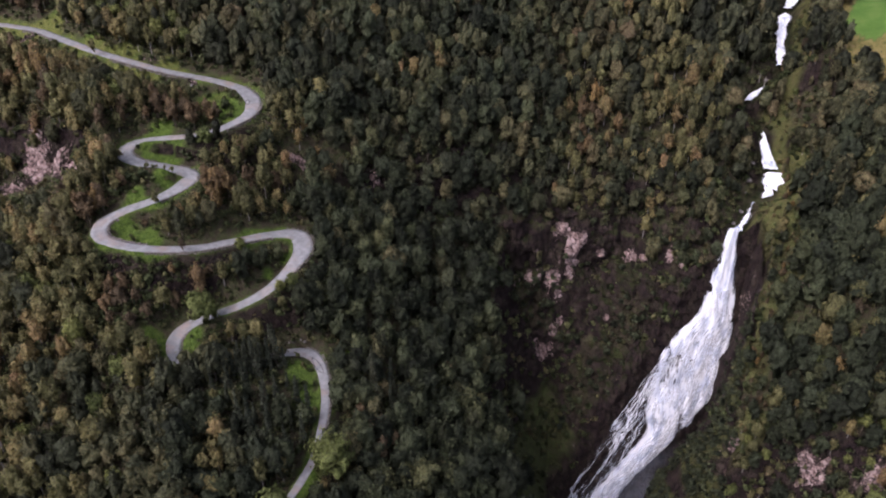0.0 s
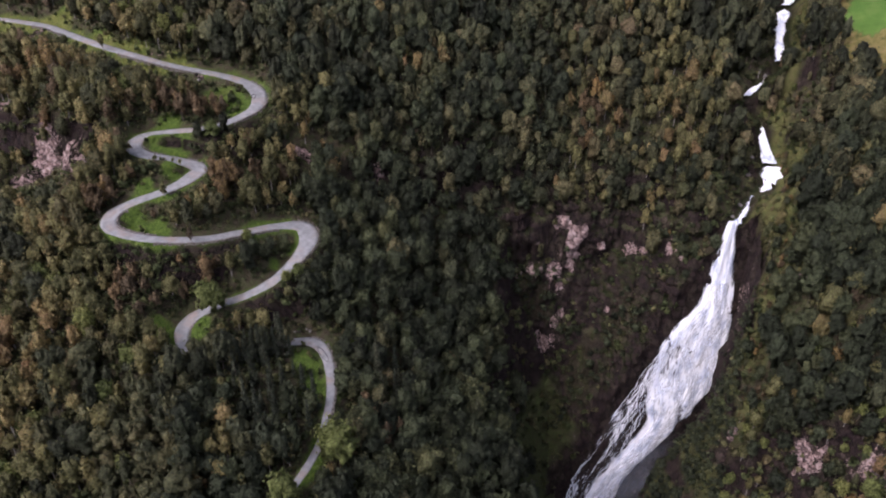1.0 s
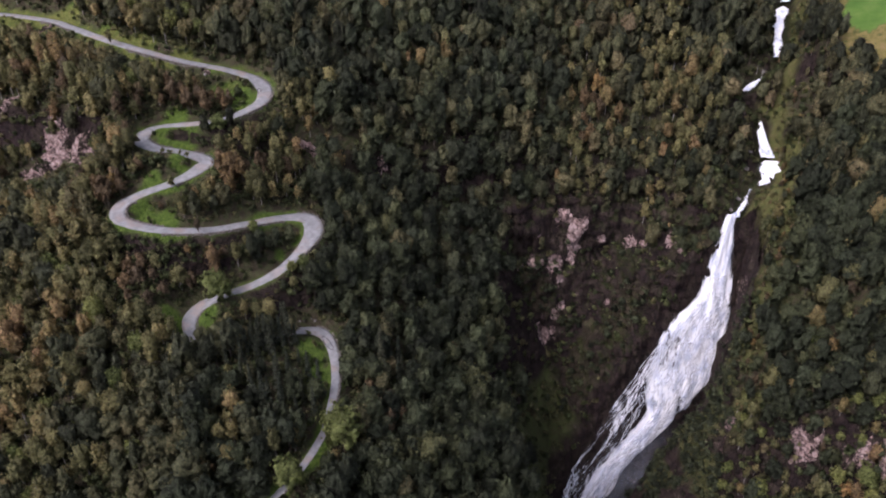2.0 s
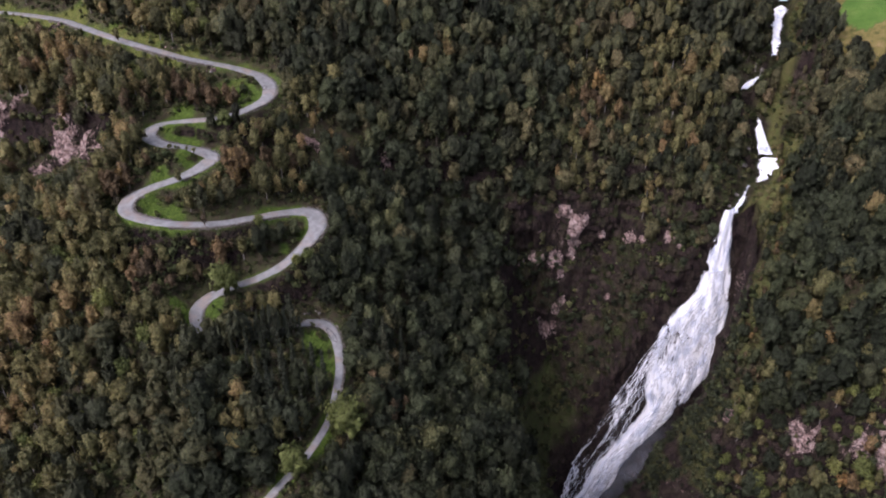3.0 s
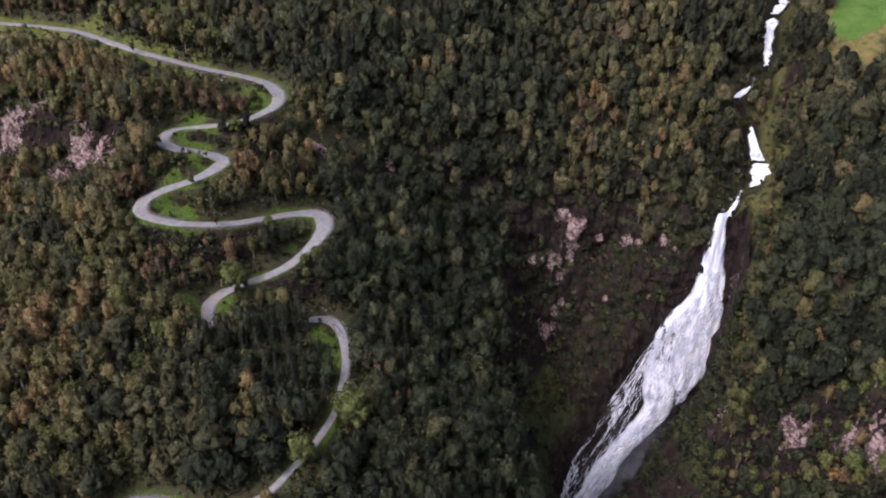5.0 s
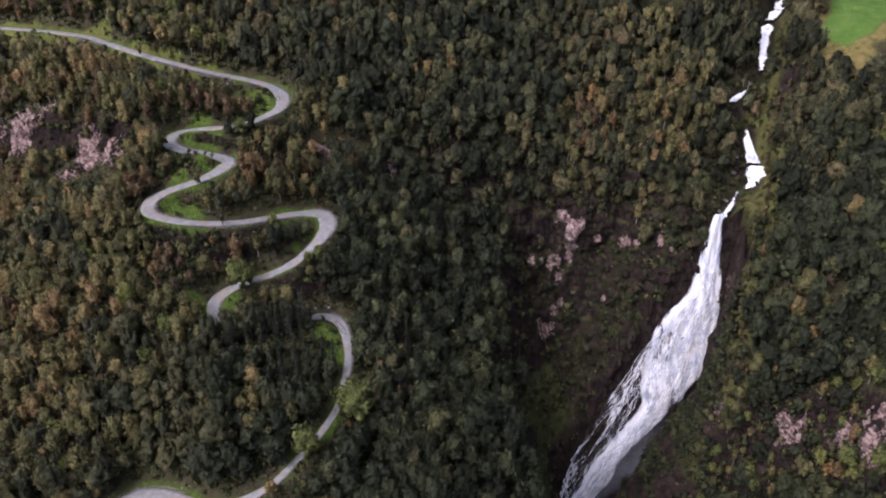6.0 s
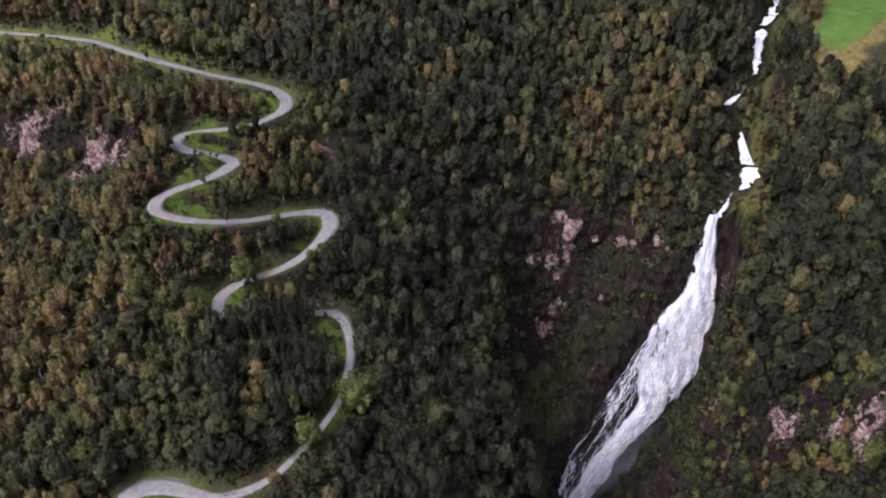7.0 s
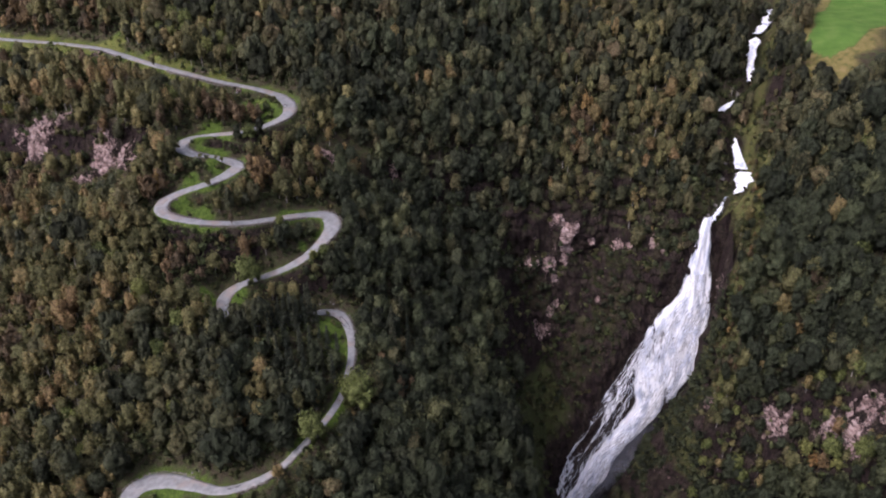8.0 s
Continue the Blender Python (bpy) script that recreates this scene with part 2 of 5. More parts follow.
def ground_material():
    m, n, l, b = material("hillside", 0.92)
    p = place(n)
    litter = ramp(n, l, noise_tex(n, l, p, 0.35, 6), [(0.3, (0.036, 0.031, 0.02)), (0.46, (0.06, 0.05, 0.032)), (0.58, (0.052, 0.062, 0.026)), (0.72, (0.085, 0.074, 0.042))])
    grass = ramp(n, l, noise_tex(n, l, p, 0.8, 8, 0.7), [(0.28, (0.034, 0.056, 0.015)), (0.46, (0.065, 0.108, 0.021)), (0.6, (0.105, 0.16, 0.029)), (0.78, (0.17, 0.165, 0.055))])
    field = ramp(n, l, noise_tex(n, l, p, 0.12, 6), [(0.3, (0.075, 0.155, 0.03)), (0.5, (0.1, 0.195, 0.038)), (0.7, (0.14, 0.225, 0.055))])
    straw = ramp(n, l, noise_tex(n, l, p, 0.3, 6), [(0.3, (0.09, 0.1, 0.03)), (0.5, (0.2, 0.17, 0.06)), (0.7, (0.26, 0.2, 0.09))])
    rock_fac = noise_tex(n, l, p, 0.22, 8, 0.65, (1, 1, 0.55))
    dark_rock = ramp(n, l, rock_fac, [(0.3, (0.016, 0.011, 0.012)), (0.48, (0.034, 0.023, 0.022)), (0.58, (0.04, 0.032, 0.024)), (0.67, (0.08, 0.058, 0.052)), (0.74, (0.26, 0.2, 0.19))])
    pale_rock = ramp(n, l, sums(n, l, "ADD", sums(n, l, "MULTIPLY", noise_tex(n, l, p, 0.55, 8, 0.7, (3, 2.4, 0.9), 35), 0.55), sums(n, l, "MULTIPLY", noise_tex(n, l, p, 0.5, 8, 0.75), 0.45)), [(0.38, (0.04, 0.03, 0.028)), (0.45, (0.19, 0.13, 0.12)), (0.51, (0.36, 0.255, 0.24)), (0.56, (0.52, 0.41, 0.39)), (0.62, (0.3, 0.2, 0.19)), (0.7, (0.1, 0.07, 0.065))])
    level = n.new("ShaderNodeSeparateXYZ")
    l.new(n.new("ShaderNodeNewGeometry").outputs["Normal"], level.inputs[0])
    ledge = n.new("ShaderNodeMapRange")
    ledge.inputs["From Min"].default_value, ledge.inputs["From Max"].default_value = 0.6, 0.9
    l.new(sums(n, l, "ADD", level.outputs["Z"], sums(n, l, "MULTIPLY", sums(n, l, "SUBTRACT", noise_tex(n, l, p, 0.16, 6, 0.6), 0.5), 1.3)), ledge.inputs["Value"])
    mossy = ramp(n, l, noise_tex(n, l, p, 0.6, 6), [(0.3, (0.013, 0.018, 0.008)), (0.5, (0.026, 0.031, 0.012)), (0.65, (0.036, 0.031, 0.017)), (0.8, (0.045, 0.058, 0.016))])
    crack = n.new("ShaderNodeTexVoronoi")
    crack.feature, crack.inputs["Scale"].default_value = "DISTANCE_TO_EDGE", 0.28
    warp = n.new("ShaderNodeMixRGB")
    warp.blend_type, warp.inputs[0].default_value = "ADD", 1.0
    wobbled = n.new("ShaderNodeTexNoise")
    wobbled.inputs["Scale"].default_value, wobbled.inputs["Detail"].default_value = 0.5, 5.0
    l.new(p, wobbled.inputs["Vector"])
    widen = n.new("ShaderNodeVectorMath")
    widen.operation = "SCALE"
    widen.inputs["Scale"].default_value = 5.0
    l.new(wobbled.outputs["Color"], widen.inputs[0])
    l.new(p, warp.inputs[1])
    l.new(widen.outputs[0], warp.inputs[2])
    flat = n.new("ShaderNodeMapping")
    flat.inputs["Scale"].default_value = (1, 1, 0.5)
    l.new(warp.outputs[0], flat.inputs["Vector"])
    l.new(flat.outputs[0], crack.inputs["Vector"])
    split = ramp(n, l, crack.outputs["Distance"], [grey(0.0, 1), grey(0.07, 0)])
    pale_rock = mixed(n, l, split, pale_rock, (0.03, 0.025, 0.025))
    dark_rock = mixed(n, l, split, dark_rock, (0.012, 0.01, 0.01))
    dark_rock = mixed(n, l, ledge.outputs[0], dark_rock, mossy)
    c = mixed(n, l, attribute(n, "rock"), litter, dark_rock)
    broken = sums(n, l, "ADD", attribute(n, "pale"), sums(n, l, "MULTIPLY", sums(n, l, "SUBTRACT", noise_tex(n, l, p, 0.6, 8, 0.8), 0.5), 2.8))
    c = mixed(n, l, ramp(n, l, broken, [grey(0.53, 0), grey(0.58, 1)]), c, pale_rock)
    c = mixed(n, l, attribute(n, "grass"), c, grass)
    c = mixed(n, l, attribute(n, "straw"), c, straw)
    c = mixed(n, l, attribute(n, "field"), c, field)
    l.new(c, b.inputs["Base Color"])
    bumped(n, l, b, sums(n, l, "SUBTRACT", noise_tex(n, l, p, 0.5, 9, 0.7), sums(n, l, "MULTIPLY", split, sums(n, l, "MULTIPLY", attribute(n, "rock"), 0.25))), 1.0, 2.2)
    return m


def road_material():
    m, n, l, b = material("worn_asphalt", 0.75, 0.3)
    p = place(n)
    c = ramp(n, l, noise_tex(n, l, p, 0.45, 6), [(0.3, (0.165, 0.17, 0.176)), (0.5, (0.215, 0.22, 0.228)), (0.7, (0.275, 0.28, 0.285))])
    dirt = ramp(n, l, noise_tex(n, l, p, 0.12, 5), [grey(0.52, 0), grey(0.66, 0.6)])
    c = mixed(n, l, dirt, c, (0.26, 0.2, 0.17))
    l.new(c, b.inputs["Base Color"])
    bumped(n, l, b, noise_tex(n, l, p, 6, 4), 0.3, 0.03)
    return m


def leaf_material(name, stops, rough=0.55, grain=1.0):
    """Leaves whose hue differs from tree to tree and, less, from leaf to leaf."""
    m, n, l, b = material(name, rough, 0.25)
    p = place(n)
    tone = sums(n, l, "FRACT", sums(n, l, "ADD", attribute(n, "tone"), n.new("ShaderNodeObjectInfo").outputs["Random"]), 0.0)
    drift = noise_tex(n, l, p, 0.02, 2)
    fac = sums(n, l, "ADD", sums(n, l, "MULTIPLY", tone, 0.7), sums(n, l, "MULTIPLY", sums(n, l, "SUBTRACT", drift, 0.5), 1.0))
    fac = sums(n, l, "ADD", fac, sums(n, l, "MULTIPLY", n.new("ShaderNodeNewGeometry").outputs["Random Per Island"], 0.14 * grain))
    leafy = noise_tex(n, l, p, 1.3, 3, 0.7)
    fac = sums(n, l, "ADD", fac, sums(n, l, "MULTIPLY", sums(n, l, "SUBTRACT", leafy, 0.5), 0.8 * grain))
    # leaf tone differs at random; the noise also paints highlights and dark gaps
    leaf_contrast = n.new("ShaderNodeMapRange")
    leaf_contrast.inputs["From Min"].default_value, leaf_contrast.inputs["From Max"].default_value = 0.34, 0.66
    leaf_contrast.inputs["To Min"].default_value, leaf_contrast.inputs["To Max"].default_value = 0.36, 2.15
    l.new(noise_tex(n, l, p, 1.05, 4, 0.8), leaf_contrast.inputs["Value"])
    island = sums(n, l, "ADD", sums(n, l, "MULTIPLY", n.new("ShaderNodeNewGeometry").outputs["Random Per Island"], 0.9), 0.6)
    shade = n.new("ShaderNodeVectorMath")
    shade.operation = "SCALE"
    l.new(ramp(n, l, fac, stops), shade.inputs[0])
    l.new(sums(n, l, "MULTIPLY", leaf_contrast.outputs[0], island), shade.inputs["Scale"])
    c = shade.outputs[0]
    l.new(c, b.inputs["Base Color"])
    bump = bumped(n, l, b, leafy, 0.9, 1.4)
    # thin leaves let some light through
    thin, mix = n.new("ShaderNodeBsdfTranslucent"), n.new("ShaderNodeMixShader")
    l.new(c, thin.inputs["Color"])
    l.new(bump, thin.inputs["Normal"])
    mix.inputs[0].default_value = 0.45
    l.new(b.outputs[0], mix.inputs[1])
    l.new(thin.outputs[0], mix.inputs[2])
    l.new(mix.outputs[0], n["Material Output"].inputs["Surface"])
    return m


def plain_material(name, dark, light, scale, rough=0.85, squash=None):
    m, n, l, b = material(name, rough)
    f = noise_tex(n, l, place(n), scale, 6, 0.6, squash)
    l.new(ramp(n, l, f, [(0.32, dark), (0.68, light)]), b.inputs["Base Color"])
    bumped(n, l, b, f, 0.5, 0.1)
    return m


def water_material(name, cover, streak=(0.8, 0.17, 1)):
    """Falling white water: opaque threads with gaps between, along the uv map (metres across, metres down)."""
    m, n, l, b = material(name, 0.5, 0.4)
    uv = n.new("ShaderNodeUVMap").outputs[0]
    threads = noise_tex(n, l, uv, 1.0, 4, 0.5, streak)
    fine = noise_tex(n, l, uv, 1.0, 4, 0.6, (streak[0] * 3.1, streak[1] * 3.4, 1))
    body = sums(n, l, "ADD", sums(n, l, "MULTIPLY", threads, 0.72), sums(n, l, "MULTIPLY", fine, 0.28))
    alpha = sums(n, l, "ADD", body, sums(n, l, "SUBTRACT", attribute(n, "thick"), cover))
    a = n.new("ShaderNodeMapRange")
    a.interpolation_type = "SMOOTHSTEP"
    a.inputs["From Min"].default_value, a.inputs["From Max"].default_value = 0.3, 0.62
    l.new(alpha, a.inputs["Value"])
    l.new(a.outputs[0], b.inputs["Alpha"])
    # blue-grey between the white tongues: thinner water, and shading painted into the colour
    tongues = noise_tex(n, l, uv, 1.0, 5, 0.55, (streak[0] * 0.22, streak[1] * 0.4, 1))
    tone = sums(n, l, "ADD", sums(n, l, "MULTIPLY", tongues, 0.75), sums(n, l, "MULTIPLY", body, 0.25))
    l.new(ramp(n, l, tone, [(0.36, (0.26, 0.31, 0.42)), (0.42, (0.55, 0.6, 0.72)), (0.48, (0.82, 0.86, 0.95)), (0.55, (0.93, 0.95, 1.0))]), b.inputs["Base Color"])
    bumped(n, l, b, body, 0.25, 0.4)
    return m


GROUND = ground_material()
ASPHALT = road_material()
GREEN = leaf_material("broad_leaves", [(0.0, (0.041, 0.047, 0.029)), (0.25, (0.061, 0.069, 0.040)), (0.5, (0.091, 0.095, 0.048)), (0.7, (0.125, 0.117, 0.059)), (0.85, (0.155, 0.129, 0.067)), (1.0, (0.176, 0.121, 0.082))])
DEEP = leaf_material("elm_leaves", [(0.0, (0.029, 0.036, 0.022)), (0.35, (0.045, 0.055, 0.032)), (0.65, (0.062, 0.074, 0.038)), (0.85, (0.094, 0.099, 0.046)), (1.0, (0.128, 0.122, 0.051))], 0.55, 0.7)
BIRCH = leaf_material("birch_leaves", [(0.0, (0.098, 0.099, 0.044)), (0.3, (0.138, 0.136, 0.059)), (0.55, (0.185, 0.167, 0.072)), (0.75, (0.239, 0.183, 0.082)), (1.0, (0.253, 0.156, 0.090))])
FRESH = leaf_material("sallow_leaves", [(0.0, (0.104, 0.129, 0.044)), (0.5, (0.155, 0.179, 0.061)), (1.0, (0.210, 0.212, 0.072))])
RUST = leaf_material("autumn_leaves", [(0.0, (0.094, 0.073, 0.047)), (0.35, (0.140, 0.102, 0.060)), (0.6, (0.185, 0.128, 0.068)), (0.8, (0.253, 0.183, 0.072)), (1.0, (0.278, 0.142, 0.065))])
NEEDLES = leaf_material("spruce_needles", [(0.0, (0.036, 0.046, 0.032)), (0.5, (0.056, 0.066, 0.044)), (1.0, (0.085, 0.088, 0.054))])
SHRUBS = leaf_material("shrub_leaves", [(0.0, (0.053, 0.069, 0.030)), (0.4, (0.083, 0.102, 0.041)), (0.7, (0.125, 0.122, 0.055)), (1.0, (0.151, 0.113, 0.069))])
BARK = plain_material("bark", (0.05, 0.04, 0.03), (0.14, 0.12, 0.1), 3.0, 0.9, (1, 1, 0.3))
PALE_BARK = plain_material("birch_bark", (0.12, 0.11, 0.1), (0.42, 0.4, 0.37), 2.0, 0.8, (1, 1, 2))
STONE = plain_material("grey_stone", (0.08, 0.075, 0.07), (0.26, 0.24, 0.23), 0.9)
WALLSTONE = plain_material("wall_stone", (0.05, 0.045, 0.04), (0.22, 0.2, 0.18), 1.4)
RUBBER = plain_material("tyre_marks", (0.02, 0.02, 0.022), (0.06, 0.06, 0.062), 2.0)
WATER = water_material("white_water", 0.04)
TUMBLING = water_material("tumbling_water", 0.17, (0.9, 0.32, 1))
FINE = water_material("ragged_water", 0.34, (1.0, 0.2, 1))
VEIL = water_material("water_film", 0.47, (0.9, 0.2, 1))
THREADS = water_material("water_threads", 0.36, (1.2, 0.22, 1))
SPRAY, _n, _l, _b = material("spray", 1.0)
_b.inputs["Base Color"].default_value = (0.72, 0.8, 0.98, 1)
_l.new(sums(_n, _l, "MULTIPLY", sums(_n, _l, "MULTIPLY", attribute(_n, "thick"), noise_tex(_n, _l, place(_n), 0.09, 4)), 0.25), _b.inputs["Alpha"])


# ---- mesh helpers ----
def mesh_of(name, verts, quads, mat, attributes=(), smooth_shaded=False, uv=None, normals=None):
    """A mesh from arrays of vertices and four-cornered faces."""
    verts, quads = np.asarray(verts, np.float32), np.asarray(quads, np.int32)
    me = bpy.data.meshes.new(name)
    me.vertices.add(len(verts))
    me.vertices.foreach_set("co", verts.ravel())
    me.loops.add(quads.size)
    me.loops.foreach_set("vertex_index", quads.ravel())
    me.polygons.add(len(quads))
    me.polygons.foreach_set("loop_start", np.arange(len(quads), dtype=np.int32) * 4)
    me.polygons.foreach_set("use_smooth", np.full(len(quads), smooth_shaded))
    for key, values in attributes:
        me.attributes.new(key, "FLOAT", "POINT").data.foreach_set("value", np.asarray(values, np.float32).ravel())
    if uv is not None:
        me.uv_layers.new(name="UVMap").data.foreach_set("uv", np.asarray(uv, np.float32)[quads.ravel()].ravel())
    if normals is not None:
        me.attributes.new("custom_normal", "FLOAT_VECTOR", "POINT").data.foreach_set("vector", np.asarray(normals, np.float32).ravel())
    me.materials.append(mat)
    me.update(calc_edges=True)
    return me


def grid_quads(nu, nv):
    i, j = np.meshgrid(np.arange(nu - 1), np.arange(nv - 1))
    a = (j * nu + i).ravel()
    return np.stack([a, a + 1, a + nu + 1, a + nu], 1)


def child(name, me, parent, label=""):
    ob = new(name, me)
    ob.parent = parent
    return tagged(ob, label)


# ---- the ground: one sheet, fine on the slope, coarse to the horizon ----
def steps(fine, lo, hi, reach):
    v = list(fine)
    s = 3.0
    while v[-1] < hi + reach:
        v.append(v[-1] + s)
        s *= 1.25
    s = 3.0
    while v[0] > lo - reach:
        v.insert(0, v[0] - s)
        s *= 1.25
    return np.array(v)


gx = steps(np.concatenate([np.arange(-270, 12, 1.7), np.arange(12, 165, 1.1), np.arange(165, 290, 1.7)]), -270, 290, 3000)
gy = steps(np.concatenate([np.arange(120, 225, 1.7), np.arange(225, 322, 0.8), np.arange(322, 470, 1.7)]), 120, 470, 3000)
X, Y = np.meshgrid(gx, gy)
Z = ground(X, Y)
dzx, dzy = np.gradient(Z, gx, axis=1), np.gradient(Z, gy, axis=0)
steep = np.hypot(dzx, dzy)
norm = np.stack([-dzx, -dzy, np.ones_like(Z)], 2) / np.sqrt(1 + steep ** 2)[..., None]
road_d, _, road_w = nearest(X, Y, ROAD, 26)
stream_d, _, stream_w = nearest(X, Y, STREAMLINE, 26)
fine_area = (X > -280) & (X < 300) & (Y > 110) & (Y < 480)
craggy = smooth((steep - 0.95) / 0.9) * fine_area * smooth((road_d - road_w / 2 - 0.5) / 4)
rough = fractal(X, Y, Z * 0.7, 9, 11, 4)
blocky = np.abs(fractal(X, Y, Z * 1.6, 5, 21, 3))
push = craggy * (1 - 0.8 * smooth((X - 16) / 8) * smooth((74 - X) / 6) * smooth((-6 - Z) / 6)) * (1.6 * rough - 1.5 * blocky + 0.4)
V = np.stack([X, Y, Z], 2) + norm * push[..., None]
V[..., 2] += np.where(fine_area, 0.25 * fractal(X, Y, 0, 4, 41, 2) * smooth((road_d - road_w / 2 - 1) / 3), 0)
rock = np.clip(smooth((steep + 0.25 * rough - 1.15) / 0.5) + smooth((stream_w / 2 + 3 - stream_d) / 3), 0, 1) * fine_area
talus_z = -10 - (302 - Y) * 1.5 - np.maximum(0, X - 52) * 1.1
rock *= 1 - smooth((5 - np.abs(Z - talus_z)) / 3) * (X > 8) * (X < 110) * (Y < 300)
pale = np.zeros_like(X)
for px, py, pz, pr in OUTCROPS:
    pale = np.maximum(pale, smooth(1.5 - np.sqrt((X - px) ** 2 + (Y - py) ** 2 + (Z - pz) ** 2) / pr + 0.7 * rough) * smooth((steep - 0.6) / 0.5))
patch = fractal(X, Y, 0, 11, 71, 3)
foot = smooth((X - 16) / 8) * smooth((60 - X) / 6) * smooth((Y - 205) / 15) * smooth((300 - Y) / 5) * smooth((-14 + 5 * patch - Z) / 5) * smooth((wall_y(X, Z) - slab_y(X, Z) - 1) / 4)
road_high = smooth((nearest(X, Y, ROAD, 26)[1] - 124) / 6)
verge = smooth((road_w / 2 + 1.3 + 1.0 * road_high + (1.7 + road_high) * patch - road_d) / 1.2)
for px, py, pr in LAWNS:
    verge = np.maximum(verge, smooth((1.35 + 0.5 * patch - np.hypot(X - px, Y - py) / pr) / 0.35))
verge *= smooth((2.4 - steep) / 0.5)
field = meadow_at(X, Y, 0.0).astype(float)
straw = smooth((lumps(X, Y, 0, 12, 81) + 0.75) / 0.4) * meadow_at(X, Y, 26.0) * (1 - field)
moss = smooth((18 + 6 * patch - stream_d) / 5) * smooth((X - np.interp(Y, STREAMLINE[::-1, 1], STREAMLINE[::-1, 0]) - 4) / 3) * (Y > 300) * smooth((1.7 - steep) / 0.4)
rim = rim_x(Y)
rim_moss = smooth((X - rim + 2) / 2) * smooth((rim + 13 + 8 * patch - X) / 5) * smooth((Y - 222) / 6) * smooth((318 - Y) / 6) * smooth((patch + 0.55) / 0.3)
rock *= 1 - 0.75 * smooth((X - rim) / 3) * smooth((190 - X) / 5) * (Y > 232) * (Y < 330)
bank = smooth((X - np.interp(Y, [300, 330, 350, 395], [145, 162, 163, 181])) / 2) * smooth((np.interp(Y, [300, 330, 350, 395], [160, 178, 172, 192]) + 3 * patch - X) / 3) * smooth((Y - 298) / 3) * smooth((398 - Y) / 4)
rock *= 1 - 0.8 * bank
moss = np.maximum(moss, np.maximum(0.7 * rim_moss, bank))
rock *= 1 - 0.9 * foot
terrain = new("ground", mesh_of("ground", V.reshape(-1, 3), grid_quads(len(gx), len(gy)), GROUND,
              [("rock", rock), ("pale", pale), ("grass", np.clip(verge + 0.32 * moss + 0.25 * foot, 0, 1)), ("field", field), ("straw", np.maximum(np.maximum(straw, 0.25 * moss), 0.4 * verge * road_high * smooth((patch + 0.3) / 0.5)))], True))
tagged(terrain, "steep mountainside of dark soil, rock faces, grass verges and a meadow", "ground", kind="structure")


# ---- rock faces ----
def rock_sheet(name, V3, attrs, label, category="rock", kind="structure", drop=None):
    nv, nu = V3.shape[:2]
    q = grid_quads(nu, nv)
    if drop is not None:
        q = q[~drop.ravel()[q].any(1)]
    ob = new(name, mesh_of(name, V3.reshape(-1, 3), q, GROUND, attrs, False))
    return tagged(ob, label, category, kind=kind)


def crags(x, y, z, size, seed):
    """Broken rock: lumps cut into steps."""
    f = fractal(x, y, z, size, seed, 4)
    return 0.6 * f + 0.4 * np.round(f * 3.5) / 3.5


wx, wz = np.meshgrid(np.arange(10, 152, 0.85), np.arange(-112, 72, 0.85))
wy = wall_y(wx, wz)
out = 0.4 + (0.3 + 0.7 * smooth((67 + (wz + 57) * 0.58 - 3 - wx) / 8)) * (3.2 * crags(wx * 1.5, wy, wz * 0.7, 13, 131) + 1.3 * crags(wx * 1.2, 0, wz * 0.5, 4, 141))
# beds of rock: each one juts out over the one below
bed = wz / 6.5 + 0.9 * fractal(wx, 0, wz, 30, 181, 3)
bed -= np.floor(bed)
out = out + (0.3 + 0.7 * smooth((67 + (wz + 57) * 0.58 - 3 - wx) / 8)) * 2.4 * (1 - bed) ** 0.6
calm = np.exp(-((wx - 65) / 7) ** 2 - ((wz - 51) / 10) ** 2)
out = out * (1 - 0.75 * calm) + 4.2 * calm
talus = smooth((-13 - np.maximum(0, wx - 52) * 1.1 + 5 * fractal(wx, 3, wz, 14, 171, 2) - wz) / 5) * smooth((wall_y(wx, wz) - slab_y(wx, wz) - 1) / 4)
out = out * (1 - 0.75 * talus)
wall_top = np.maximum(ground(wx, wy + 1.0), ground(wx, wy + 4.0) - 2.5)
wall_pale = np.zeros_like(wx)
for px, py, pz, pr in OUTCROPS:
    wall_pale = np.maximum(wall_pale, smooth(1.55 - np.sqrt(1.7 * (wx - px) ** 2 + 0.2 * (wy - py) ** 2 + 1.1 * (wz - pz) ** 2) / pr + 0.9 * fractal(wx, 0, wz, 7, 151, 3)))
wall_green = smooth((fractal(wx, 5, wz * 1.2, 22, 161, 3) - 0.12) / 0.3) * smooth((wall_y(wx, wz) - slab_y(wx, wz) - 3) / 4)
rock_sheet("gorge_wall", np.stack([wx, wy - out, wz], 2), [("rock", 1 - 0.95 * talus), ("pale", wall_pale * (1 - talus)), ("grass", np.maximum(0.05 * wall_green, 0.22 * talus)), ("field", 0 * wx), ("straw", 0.04 * wall_green)],
           "dark wet gorge wall of broken rock with mossy ledges", "cliff", drop=(wz > wall_top + 1.5))

# the right-hand side of the gorge, under the rim
ry, rz = np.meshgrid(np.arange(150, 302, 0.9), np.arange(-106, 66, 0.9))
rim_h = hill(rim_x(ry) + 1.0, ry)
rx = rim_x(ry) - np.maximum(0, rim_h - rz) / side_slope(ry) - 0.4 - 1.4 * crags(0, ry * 1.3, rz * 0.6, 9, 133) - 0.5 * crags(1, ry, rz * 0.6, 3.5, 143)
side_pale = smooth((fractal(rx, ry, rz, 9, 153, 3) - 0.35) / 0.2) * smooth((rz + 45) / 10)
side_green = smooth((fractal(3, ry, rz * 1.2, 16, 163, 3) + 0.25) / 0.4) * smooth((rz + 75) / 30) * smooth((272 - ry) / 12)
